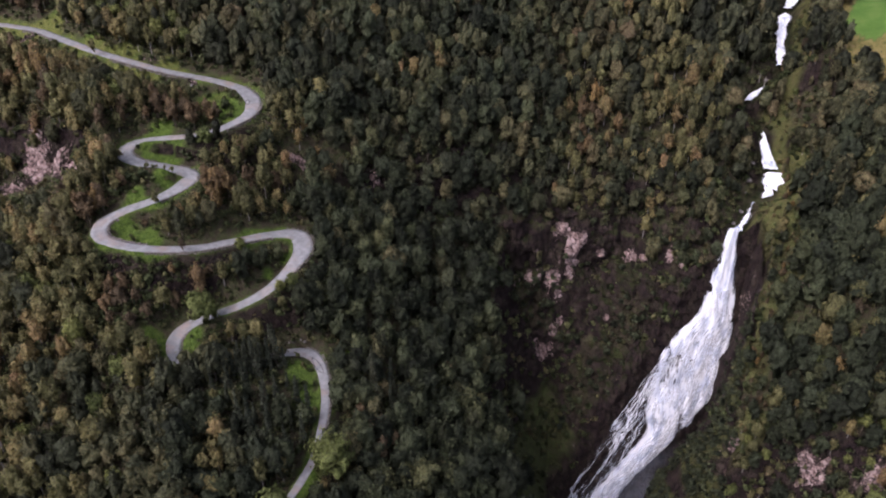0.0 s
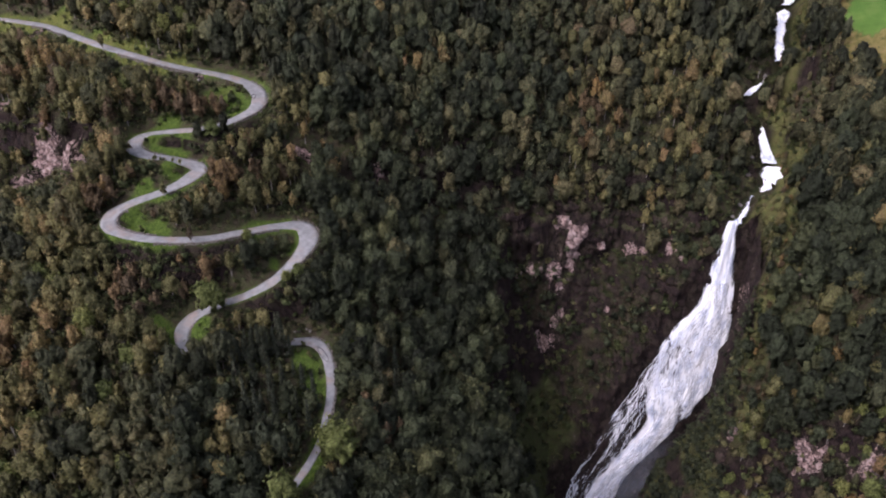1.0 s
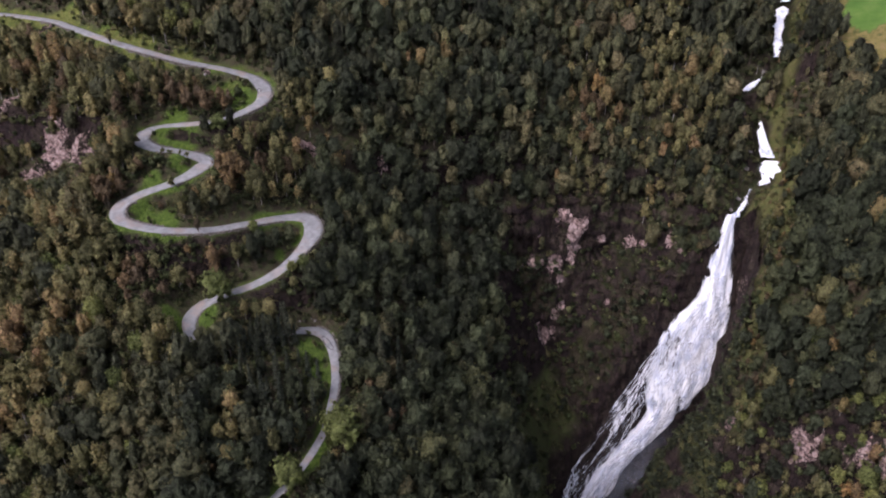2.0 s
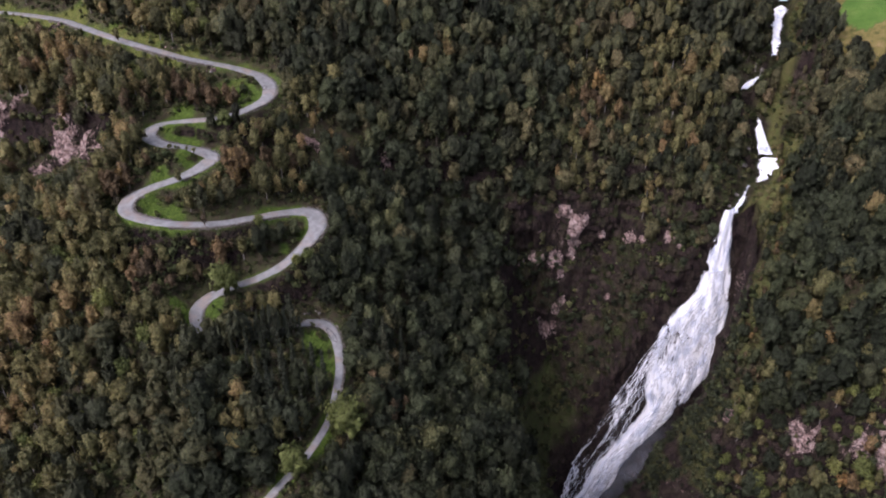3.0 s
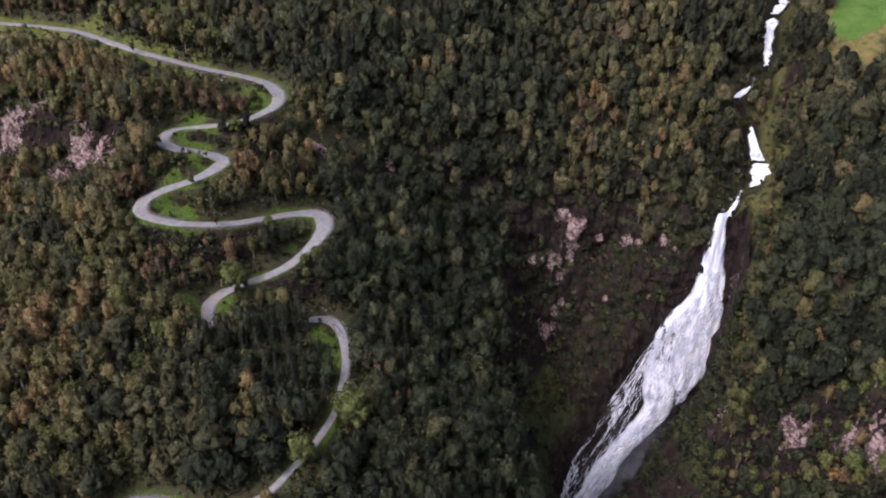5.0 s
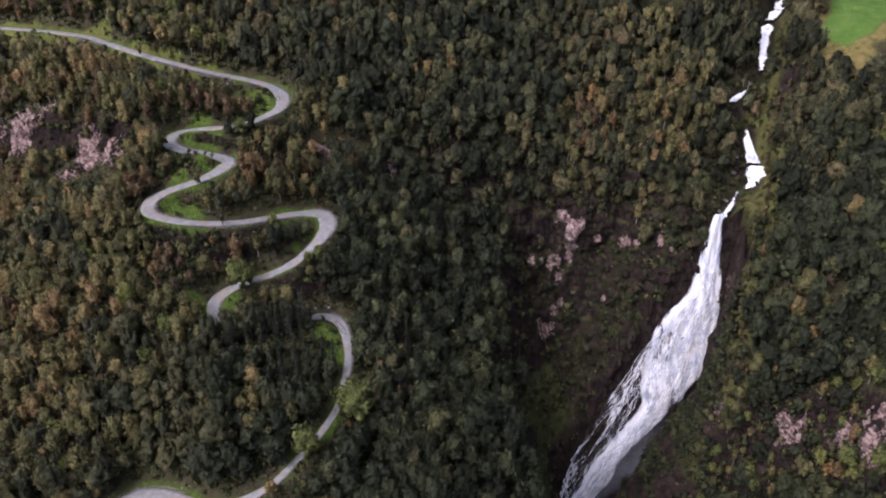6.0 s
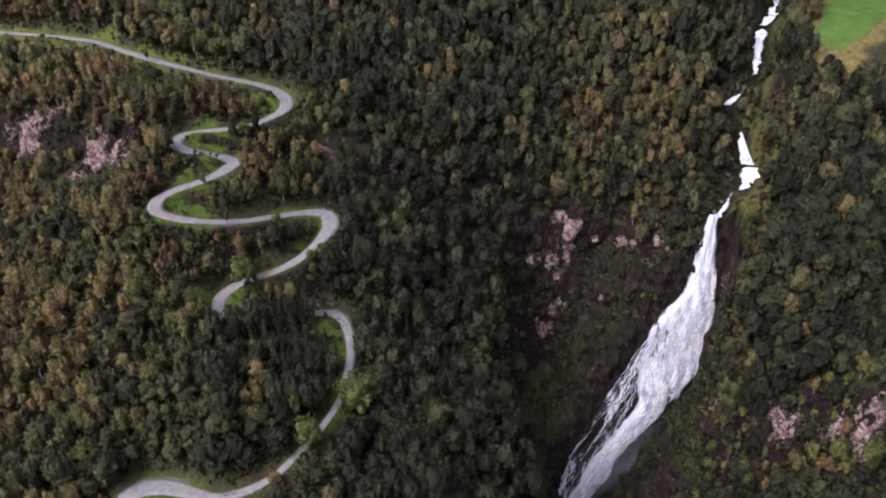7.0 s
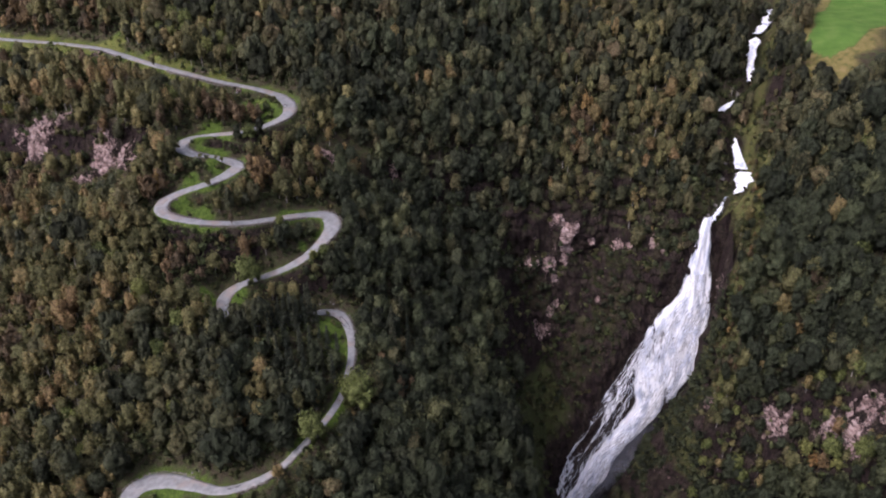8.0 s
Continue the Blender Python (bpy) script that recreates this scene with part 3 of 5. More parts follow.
rock_sheet("gorge_side", np.stack([rx, ry, rz], 2), [("rock", 1 - 0.6 * side_green), ("pale", 0.45 * side_pale), ("grass", 0.25 * side_green), ("field", 0 * rx), ("straw", 0.12 * side_green)],
           "dark reddish gorge side below the wooded rim", "cliff", drop=(rz > rim_h + 0.3))

gorge_side = (rx, ry, rz, rim_h, side_green)

# crags on the open slope: x, y, half width, half depth on plan, how far it stands out
CRAGS = [(-184, 302.5, 17, 6, 4.2), (-163, 299, 7, 5, 2.1), (-214, 323, 18, 2.2, 2.2), (-31, 306, 3.2, 1.8, 1.5), (-62, 299, 3.4, 1.7, 1.1), (-47, 302, 2.4, 1.4, 1.0), (150, 214, 6, 1.6, 1.5), (164, 210, 2, 1.2, 1.1), (121, 230, 5.5, 4, 1.5), (183, 205, 8.5, 2.8, 1.8), (194, 202, 7, 3, 1.6), (108, 235, 4, 3, 1.2),
         (156, 273, 3.5, 2.2, 1.2), (-132, 343, 4, 2, 0.9), (-112, 330, 4, 1.5, 0.9), (-200, 370, 4, 2, 0.9)]
for k, (px, py, hw, hd, stand) in enumerate(CRAGS):
    cx, cy = np.meshgrid(np.arange(-hw * 1.25, hw * 1.25, 0.5) + px, np.arange(-hd * 1.3, hd * 1.3, 0.3) + py)
    cz = ground(cx, cy)
    e = 0.8
    nx_, ny_ = -(ground(cx + e, cy) - ground(cx - e, cy)) / (2 * e), -(ground(cx, cy + e) - ground(cx, cy - e)) / (2 * e)
    nl = np.sqrt(nx_ ** 2 + ny_ ** 2 + 1)
    rr = np.hypot((cx - px) / hw, (cy - py) / hd)
    up = stand * (0.75 - rr ** 2) + 2.1 * crags(cx, cy, cz * 0.7, 6, 170 + k) + 0.8 * crags(cx * 1.5, cy, cz * 0.5, 1.8, 190 + k) - 0.3
    up = np.where(up < -0.3, up * 2.0, up)
    v3 = np.stack([cx + nx_ / nl * up, cy + ny_ / nl * up, cz + up / nl], 2)
    full = np.ones_like(cx)
    rock_sheet("rock_outcrop", v3, [("rock", full), ("pale", 0.4 + 0.6 * smooth((fractal(cx, cy * 1.5, cz * 1.5, 4.5, 210 + k, 3) + 0.4) / 0.35)), ("grass", 0 * full), ("field", 0 * full), ("straw", 0 * full)], "bare pinkish-grey rock outcrop in the wooded slope", "rock", "")


# ---- the road ----
def ribbon(line, widths, lift=0.0, thick=0.3, across=6, crown=0.05):
    """A band of the given widths along a line, with a skirt on both sides."""
    t = np.gradient(line[:, :2], axis=0)
    t /= np.linalg.norm(t, axis=1)[:, None]
    side = np.stack([t[:, 1], -t[:, 0]], 1)
    s = np.linspace(-0.5, 0.5, across)
    cols = [(s[0] * 1.02, -thick)] + [(v, crown * (1 - (2 * v) ** 2)) for v in s] + [(s[-1] * 1.02, -thick)]
    v = np.stack([np.column_stack([line[:, :2] + side * (widths * f)[:, None], line[:, 2] + lift + h]) for f, h in cols], 1)
    return v.reshape(-1, 3), grid_quads(len(cols), len(line))


road_line = spline([tuple(p) for p in ROAD[::3]], 0.9)
wobble = 1 + 0.05 * lumps(road_line[:, 0], road_line[:, 1], 0, 3, 17)
rv, rq = ribbon(road_line, road_line[:, 3] * wobble * 0.93)
road = tagged(new("road", mesh_of("road", rv, rq, ASPHALT, smooth_shaded=True)), "narrow grey asphalt road winding down in hairpin bends", "road", kind="structure")


def stone_course(line, side_of, depth, seed):
    """A dry-stone wall under one edge of the road: courses of uneven blocks."""
    r = np.random.default_rng(seed)
    t = np.gradient(line[:, :2], axis=0)
    t /= np.linalg.norm(t, axis=1)[:, None]
    out = np.stack([t[:, 1], -t[:, 0]], 1) * side_of
    run = np.concatenate([[0], np.cumsum(np.linalg.norm(np.diff(line[:, :2], axis=0), axis=1))])
    pieces = []
    corner = np.array([(x, y, z) for z in (0, 1) for x, y in ((-0.5, 0), (0.5, 0), (0.5, 1), (-0.5, 1))], float)
    faces = np.array([(0, 3, 2, 1), (4, 5, 6, 7), (0, 1, 5, 4), (1, 2, 6, 5), (2, 3, 7, 6), (3, 0, 4, 7)])
    for course in range(depth):
        s = r.uniform(0, 0.5)
        while s < run[-1]:
            length = r.uniform(0.6, 1.5)
            k = min(np.searchsorted(run, s + length / 2), len(line) - 1)
            high = r.uniform(0.5, 0.62)
            c = corner * (length * 0.97, r.uniform(0.5, 0.75), high) + r.uniform(-0.05, 0.05, (8, 3))
            foot = line[k, :2] + out[k] * (line[k, 3] / 2 + 0.02 + 0.06 * course)
            xy = foot + c[:, 0:1] * t[k] + c[:, 1:2] * out[k]
            pieces.append((np.column_stack([xy, line[k, 2] + 0.22 - high - course * 0.52 + c[:, 2]]), faces))
            s += length
    return joined(pieces)


def joined(pieces):
    v, q, n = [], [], 0
    for a, b in pieces:
        v.append(a)
        q.append(np.asarray(b) + n)
        n += len(a)
    return np.concatenate(v), np.concatenate(q)


def stretch(x0, y0, x1, y1):
    a = np.hypot(road_line[:, 0] - x0, road_line[:, 1] - y0).argmin()
    b = np.hypot(road_line[:, 0] - x1, road_line[:, 1] - y1).argmin()
    return road_line[a:b + 1]


# ends of each wall, the side of the road it holds (1: right-hand going down), courses
WALLS = [(-92, 330, -92, 300, -1, 4), (-150, 342, -112, 333, 1, 4), (-204, 377, -184, 365, 1, 3), (-126, 298, -118, 284, -1, 4), (-110, 284, -112, 267, -1, 4), (-126, 258, -112, 244, -1, 4),
         (-112, 244, -70, 264, 1, 3), (-64, 267, -62, 245, -1, 5), (-96, 228, -90, 211, -1, 4), (-55, 227, -44, 190, -1, 4), (-52, 168, -80, 147, -1, 3), (-100, 152, -122, 150, 1, 3)]
for k, (x0, y0, x1, y1, side_of, depth) in enumerate(WALLS):
    tagged(new("retaining_wall", mesh_of("retaining_wall", *stone_course(stretch(x0, y0, x1, y1), side_of, depth, 50 + k), WALLSTONE)), "low dry-stone retaining wall under the road's edge", "wall", "retaining walls of the road")


def loop_mark(cx, cy, rx, ry, turn_by, wide=0.35):
    """A closed skid mark on the road."""
    a = np.linspace(0, 2 * math.pi, 40)
    c, s = math.cos(turn_by), math.sin(turn_by)
    rows = []
    for f in (-0.5, 0.5):
        x, y = np.cos(a) * (rx + f * wide), np.sin(a) * (ry + f * wide)
        px, py = cx + x * c - y * s, cy + x * s + y * c
        d = np.hypot(px[:, None] - road_line[None, :, 0], py[:, None] - road_line[None, :, 1]).argmin(1)
        rows.append(np.column_stack([px, py, road_line[d, 2] + 0.09]))
    return np.stack(rows, 1).reshape(-1, 3), grid_quads(2, 40)


for cx, cy, rx, ry, deg in [(-47.6, 221.5, 3.6, 1.0, -52), (-85.5, 319, 1.6, 0.9, -80), (-82, 147.5, 2.4, 0.35, 10)]:
    child("skid_mark", mesh_of("skid_mark", *loop_mark(cx, cy, rx, ry, radians(deg)), RUBBER), road, "dark rubber skid mark")


def fall_sheet(rows, mat, out, name, parent, label, wave=0.8, seed=0, lower=0.0):
    """A sheet of water down the slab: rows of z, left x, right x."""
    p = spline([(a, b, c, 0) for a, b, c in rows], 0.8)
    nu = 26
    u = np.linspace(0, 1, nu)[None, :]
    z = p[:, 0:1] + 0 * u
    x = p[:, 1:2] + (p[:, 2:3] - p[:, 1:2]) * u
    y = slab_y(x, z) - out - wave * (0.5 + 0.5 * fractal(x * 1.6, 0, z * 0.22, 4, seed, 3)) - 0.9 * np.sin(math.pi * u)
    down = np.concatenate([[0], np.cumsum(np.hypot(np.diff(p[:, 0]), np.diff(p[:, 1])))])[:, None] + 0 * u
    width = float(np.mean(p[:, 2] - p[:, 1]))
    edge = np.minimum(u, 1 - u) * (p[:, 2:3] - p[:, 1:2])
    thick = lower * (0.08 * smooth((-60 - z) / 12) - 0.16 * smooth((z + 56) / 16)) + 0.42 * smooth(edge / np.minimum(3.0, 0.28 * (p[:, 2:3] - p[:, 1:2]))) - 0.12 + 0.07 * smooth(z / 20) + 0.14 * lumps(x, 0, z * 0.3, 3.2, seed + 3) + 0.12 * lumps(x, 0, z, 8, seed + 4)
    # the lower fall thins out into spray on its far side
    thick = thick - 0.3 * smooth((u - 0.62) / 0.38) * smooth((-34 - z) / 16)
    me = mesh_of(name, np.stack([x, y, z], 2).reshape(-1, 3), grid_quads(nu, len(p)), mat, [("thick", thick)], True, np.stack([(u - 0.5) * (0.35 * (p[:, 2:3] - p[:, 1:2]) + 0.65 * width), down], 2).reshape(-1, 2))
    return child(name, me, parent, label)


fall = tagged(new("waterfall"), "white waterfall sliding down a dark wet rock slab", "waterfall")
fall.location = (100, 275, -90)
fall_up = Matrix.Translation((-100, -275, 90))
MAIN = [(68, 132, 137), (52, 127.8, 137.9), (38, 124.5, 139.5), (26, 121, 140.5), (15, 110, 141.5), (2, 103.2, 139.6), (-15, 100.7, 136.8), (-21, 99.5, 135.5), (-28, 101, 130.5), (-37, 101, 123.5), (-52, 88.5, 110), (-66, 77, 97), (-80, 70, 90), (-89, 65, 82.5), (-110, 56, 74)]
LEFT = [(-14, 92, 101), (-25, 83.5, 101.5), (-33, 79, 92), (-45, 74, 80.5), (-56, 67.5, 72), (-60, 65.6, 68.6), (-63, 64.4, 65.6)]
fall_sheet(MAIN, WATER, 1.0, "main_sheet", fall, "dense white sheet of falling water", 1.0, 3)
fall_sheet([(a, b + 2, c - 1) for a, b, c in MAIN[2:]], THREADS, 2.0, "front_threads", fall, "thin white threads of water", 1.2, 9)
fall_sheet(LEFT, FINE, 0.9, "side_cascade", fall, "ragged white side cascade", 1.0, 14, 1.0)
fall_sheet([(-34, 84, 101), (-48, 78, 97), (-62, 68, 87), (-80, 58, 76), (-104, 50, 63)], VEIL, 0.7, "veil", fall, "thin film of water over bluish wet rock", 0.6, 23)
srng = np.random.default_rng(77)


def strand(x0, z0, x1, z1, wide, sway, k):
    """One thin thread of water down the rock, wandering from side to side."""
    t = np.linspace(0, 1, 40)
    sx = x0 + (x1 - x0) * t + sway * lumps(t * 9, k, 0, 1, 60 + k)
    sz = z0 + (z1 - z0) * t ** 1.15
    half = wide * (0.5 + 0.5 * np.sin(math.pi * np.clip(t * 0.9 + 0.1, 0, 1))) * (1 + 0.6 * lumps(t * 14, k, 3, 1, 61 + k))
    sy = np.minimum(slab_y(sx, sz), wall_y(sx, sz)) - 3.0
    sv = np.stack([np.stack([sx - half, sy + 0.1, sz], 1), np.stack([sx, sy - 0.2, sz], 1), np.stack([sx + half, sy + 0.1, sz], 1)], 1).reshape(-1, 3)
    down = np.repeat((z0 - sz)[:, None], 3, 1).ravel()
    child("strand", mesh_of("strand", sv, grid_quads(3, 40), THREADS, [("thick", np.tile([0.05, 0.45, 0.05], 40))], True, np.stack([sv[:, 0] - sx.repeat(3), down], 1)), fall, "thin strand of white water")


for k in range(30):
    z0 = srng.uniform(-30, 16)
    z1 = z0 - srng.uniform(16, 42)
    edge = np.interp(z0, [-43, -31, -15, 0, 12, 20], [96, 98.5, 101, 104, 111, 120]) + srng.uniform(-1.5, 3)
    strand(edge, z0, edge - (z0 - z1) * srng.uniform(0.35, 0.75), z1, srng.uniform(0.2, 0.6), 1.0, k)
for k in range(9):
    # the side cascade breaks up below into a lace of threads
    strand(66.5 + srng.uniform(-1.5, 1), -59 - srng.uniform(0, 6), 58.5 + srng.uniform(-3.5, 3.5), -86 - srng.uniform(0, 14), srng.uniform(0.25, 0.75), 2.2, 40 + k)
for k in range(8):
    # loose threads along the left edge of the lower fall
    z0 = -40 - 7 * k + srng.uniform(-2, 2)
    x0 = np.interp(z0, [-89, -66, -52, -37], [62, 73.5, 85, 96.5])
    strand(x0 + 1, z0, x0 - 9 + srng.uniform(-2, 2), z0 - 17, srng.uniform(0.3, 0.7), 1.2, 60 + k)
px, pz = np.meshgrid(np.linspace(82, 130, 40), np.linspace(-104, -30, 60))
lean = (pz + 36) * 0.5
px = px + lean
soft_edge = smooth(np.minimum((px - lean - 82) / 10, (130 - px + lean) / 22)) * smooth((-30 - pz) / 26)
mist_y = slab_y(px, pz) - 12 - 3 * fractal(px, 0, pz, 14, 88, 2)
soft_edge *= smooth((rim_x(mist_y) - np.maximum(0, hill(rim_x(mist_y) + 1, mist_y) - pz) / side_slope(mist_y) - 2 - px) / 9)
child("spray", mesh_of("spray", np.stack([px, mist_y, pz], 2).reshape(-1, 3), grid_quads(40, 60), SPRAY, [("thick", soft_edge)], True), fall, "faint bluish drifting spray")
for ob in fall.children:
    ob.matrix_parent_inverse = fall_up

# the steps of the stream above it: x, y, z, width
CASCADES = [[(209, 468.5, 136, 8.8), (203, 453, 131.5, 7), (199, 448, 129.5, 7.7), (193.6, 440.6, 127.5, 6.9)],
            [(192, 437, 126.5, 2.3), (190.2, 433, 125, 7.5), (187.3, 425.7, 122.5, 6.7), (183.6, 415.6, 119, 6.6), (180.1, 404.2, 115.5, 6.4), (179.1, 393.4, 112, 9.8)],
            [(168.4, 384.9, 105, 1), (164.3, 381.6, 103, 3.7), (160.5, 380, 101, 6.8), (157.5, 378.8, 98.5, 7.4)],
            [(161.2, 360.6, 90, 2.3), (161.3, 357, 88, 3.6), (160.8, 353.8, 85.5, 6.2), (161.4, 348.6, 82, 7.8), (161.3, 340.9, 78.5, 8.4)],
            [(163.4, 340, 77, 9.7), (161.7, 335.1, 74.5, 10.5), (160, 331.4, 71.5, 9.5), (155.4, 327.7, 69.5, 3.1)],
            [(149, 324, 69.5, 2.5), (146.2, 319.2, 67.5, 3.1), (142.8, 313.7, 66, 4), (138.6, 308.6, 65, 4.8), (134.7, 305.4, 63, 6)]]
stream = tagged(new("mountain_stream"), "white mountain stream tumbling over dark rock steps", "stream")
for k, rows in enumerate(CASCADES):
    sv = spline(rows, 0.5)
    t = np.gradient(sv[:, :2], axis=0)
    # the band spreads along x to face the camera; its width fits that view
    u = np.linspace(-0.5, 0.5, 14)
    x = sv[:, 0:1] + u[None, :] * sv[:, 3:4] * 1.05 * (1 + 0.25 * lumps(sv[:, 0:1], 0, sv[:, 2:3], 2.5, 70 + k))
    y = sv[:, 1:2] - 0.10 * (x - sv[:, 0:1])
    z = sv[:, 2:3] + 0.9 + 0.5 * fractal(x * 1.5, y * 0.4, 0, 2.5, 80 + k, 3) - 0.9 * (2 * u[None, :]) ** 4
    down = np.concatenate([[0], np.cumsum(np.linalg.norm(np.diff(sv[:, :3], axis=0), axis=1))])[:, None] + 0 * x
    thick = 0.5 * smooth((0.5 - np.abs(u[None, :])) * sv[:, 3:4] / 2.2) - 0.14 + 0.16 * lumps(x, 0, down, 2.2, 90 + k)
    child("cascade", mesh_of("cascade", np.stack([x, y, z], 2).reshape(-1, 3), grid_quads(14, len(sv)), TUMBLING, [("thick", thick)], True, np.stack([x, down], 2).reshape(-1, 2)), stream)


# ---- trees ----
rng = np.random.default_rng(7)


def tube(points, radii, sides=5):
    p, r = np.array(points, float), np.array(radii, float)
    a = np.arange(sides) * 2 * math.pi / sides
    v = np.concatenate([p[k] + np.stack([np.cos(a) * r[k], np.sin(a) * r[k], 0 * a], 1) for k in range(len(p))])
    q = [(k * sides + i, k * sides + (i + 1) % sides, (k + 1) * sides + (i + 1) % sides, (k + 1) * sides + i) for k in range(len(p) - 1) for i in range(sides)]
    return v, np.array(q)


def leaf_quads(centres, outward, size, r):
    """Leaf clumps: bent four-cornered blades round their centres, facing outwards more or less."""
    n = len(centres)
    w = outward + r.normal(0, 0.3, (n, 3))
    w /= np.linalg.norm(w, axis=1)[:, None] + 1e-9
    up = np.array([0, 0, 1.0]) + r.normal(0, 0.55, (n, 3))
    a = up - (up * w).sum(1)[:, None] * w
    a /= np.linalg.norm(a, axis=1)[:, None] + 1e-9
    b = np.cross(w, a)
    s = (size * r.uniform(0.55, 1.3, n))[:, None]
    v = np.stack([centres - a * s * 0.6, centres - b * s * 0.38 + w * s * 0.1, centres + a * s * 0.62 - w * s * 0.12, centres + b * s * 0.38 + w * s * 0.1], 1)
    shade = outward + (0, 0, 0.3) + r.normal(0, 0.42, (n, 3))
    shade /= np.linalg.norm(shade, axis=1)[:, None] + 1e-9
    return v.reshape(-1, 3), np.arange(n * 4).reshape(-1, 4), np.repeat(shade, 4, 0)


def d0(v):
    return v / (np.linalg.norm(v, axis=1)[:, None] + 1e-9)


def crown_of(*bits):
    """Vertices, faces and facings of a crown from its body and its leaf clumps."""
    v, q = joined([b[:2] for b in bits])
    return v, q, np.concatenate([b[2] for b in bits])


def broadleaf(seed, height, radius, lobes, leaves, size, nu=10, nv=6, swell=1.0):
    """Trunk and crown of a broadleaved tree: limbs, and a body of many rounded lobes covered with leaf clumps."""
    r = np.random.default_rng(seed)
    base = height * 0.06
    heart = np.array([r.normal(0, 0.2), r.normal(0, 0.2), base + (height - base) * 0.45])
    bits = [tube([(0, 0, -1.5), (0.05, 0, height * 0.3), heart, (heart[0] * 1.3, heart[1] * 1.3, height * 0.85)], [0.24, 0.19, 0.13, 0.04])]
    cs, rs = [], []
    lobes = int(lobes * 2.4)
    for k in range(lobes):
        up = ((k + 0.5) / lobes) ** 0.8
        ang = k * 2.4 + r.uniform(-0.5, 0.5)
        out = radius * math.sqrt(max(0.03, 1 - (2 * up - 0.75) ** 2 / 1.65)) * r.uniform(0.4, 0.86)
        c = np.array([math.cos(ang) * out, math.sin(ang) * out, base + (height - base) * (0.1 + 0.76 * up)])
        cs.append(c)
        rs.append(radius * r.uniform(0.17, 0.36) * swell)
        if k % 9 == 0:
            bits.append(tube([(0, 0, max(height * 0.2, c[2] - 2.5)), (c[0] * 0.5, c[1] * 0.5, c[2] - 1.0), c], [0.1, 0.06, 0.02], 4))
    cs, rs = np.array(cs) - heart, np.array(rs)

    def extent(d):
        """How far the crown reaches from its heart along d, and the facing there."""
        along = d @ cs.T
        inside = rs[None, :] ** 2 - ((cs ** 2).sum(1)[None, :] - along ** 2)
        reach = np.where(inside > 0, along + np.sqrt(np.maximum(inside, 0)), 0.45 * radius)
        k = reach.argmax(1)
        e = reach[np.arange(len(d)), k]
        facing = d * e[:, None] - cs[k]
        facing = facing / (np.linalg.norm(facing, axis=1)[:, None] + 1e-6)
        return e, facing
    th, ph = np.meshgrid(np.arange(nu) * 2 * math.pi / nu, np.linspace(0.08, math.pi - 0.25, nv))
    th = th + 0.5 * (np.arange(nv) % 2)[:, None] * 2 * math.pi / nu
    d = np.stack([np.sin(ph) * np.cos(th), np.sin(ph) * np.sin(th), np.cos(ph)], 2).reshape(-1, 3)
    e, facing = extent(d)
    hull = heart + d * (e * r.uniform(0.72, 1.02, len(e)))[:, None]
    hq = np.array([((j + 1) * nu + i, (j + 1) * nu + (i + 1) % nu, j * nu + (i + 1) % nu, j * nu + i) for j in range(nv - 1) for i in range(nu)])
    d = r.normal(0, 1, (leaves, 3))
    d[:, 2] = np.where((d[:, 2] < -0.4) & (r.uniform(0, 1, leaves) < 0.8), -d[:, 2], d[:, 2])
    d /= np.linalg.norm(d, axis=1)[:, None]
    e, out = extent(d)
    clumps = leaf_quads(heart + d * (e * r.uniform(0.9, 1.15, leaves))[:, None], out, size, r)
    return joined(bits), crown_of((hull, hq, d0(facing + r.normal(0, 0.33, facing.shape))), clumps)


def spruce(seed, height, radius, leaves, size):
    r = np.random.default_rng(seed)
    trunk = tube([(0, 0, -1.5), (0, 0, height * 0.5), (0, 0, height * 0.97)], [0.2, 0.12, 0.02])
    f = r.uniform(0.08, 1.0, leaves) ** 0.85
    ang = r.uniform(0, 2 * math.pi, leaves)
    tier = 0.78 + 0.22 * np.cos(f * 38)
    out = radius * (1.02 - f) * tier * r.uniform(0.55, 1.0, leaves)
    c = np.stack([np.cos(ang) * out, np.sin(ang) * out, height * f - 0.25 * out], 1)
    d = np.stack([np.cos(ang) * 0.5, np.sin(ang) * 0.5, np.full(leaves, 0.75)], 1)
    return trunk, leaf_quads(c, d, size, r)


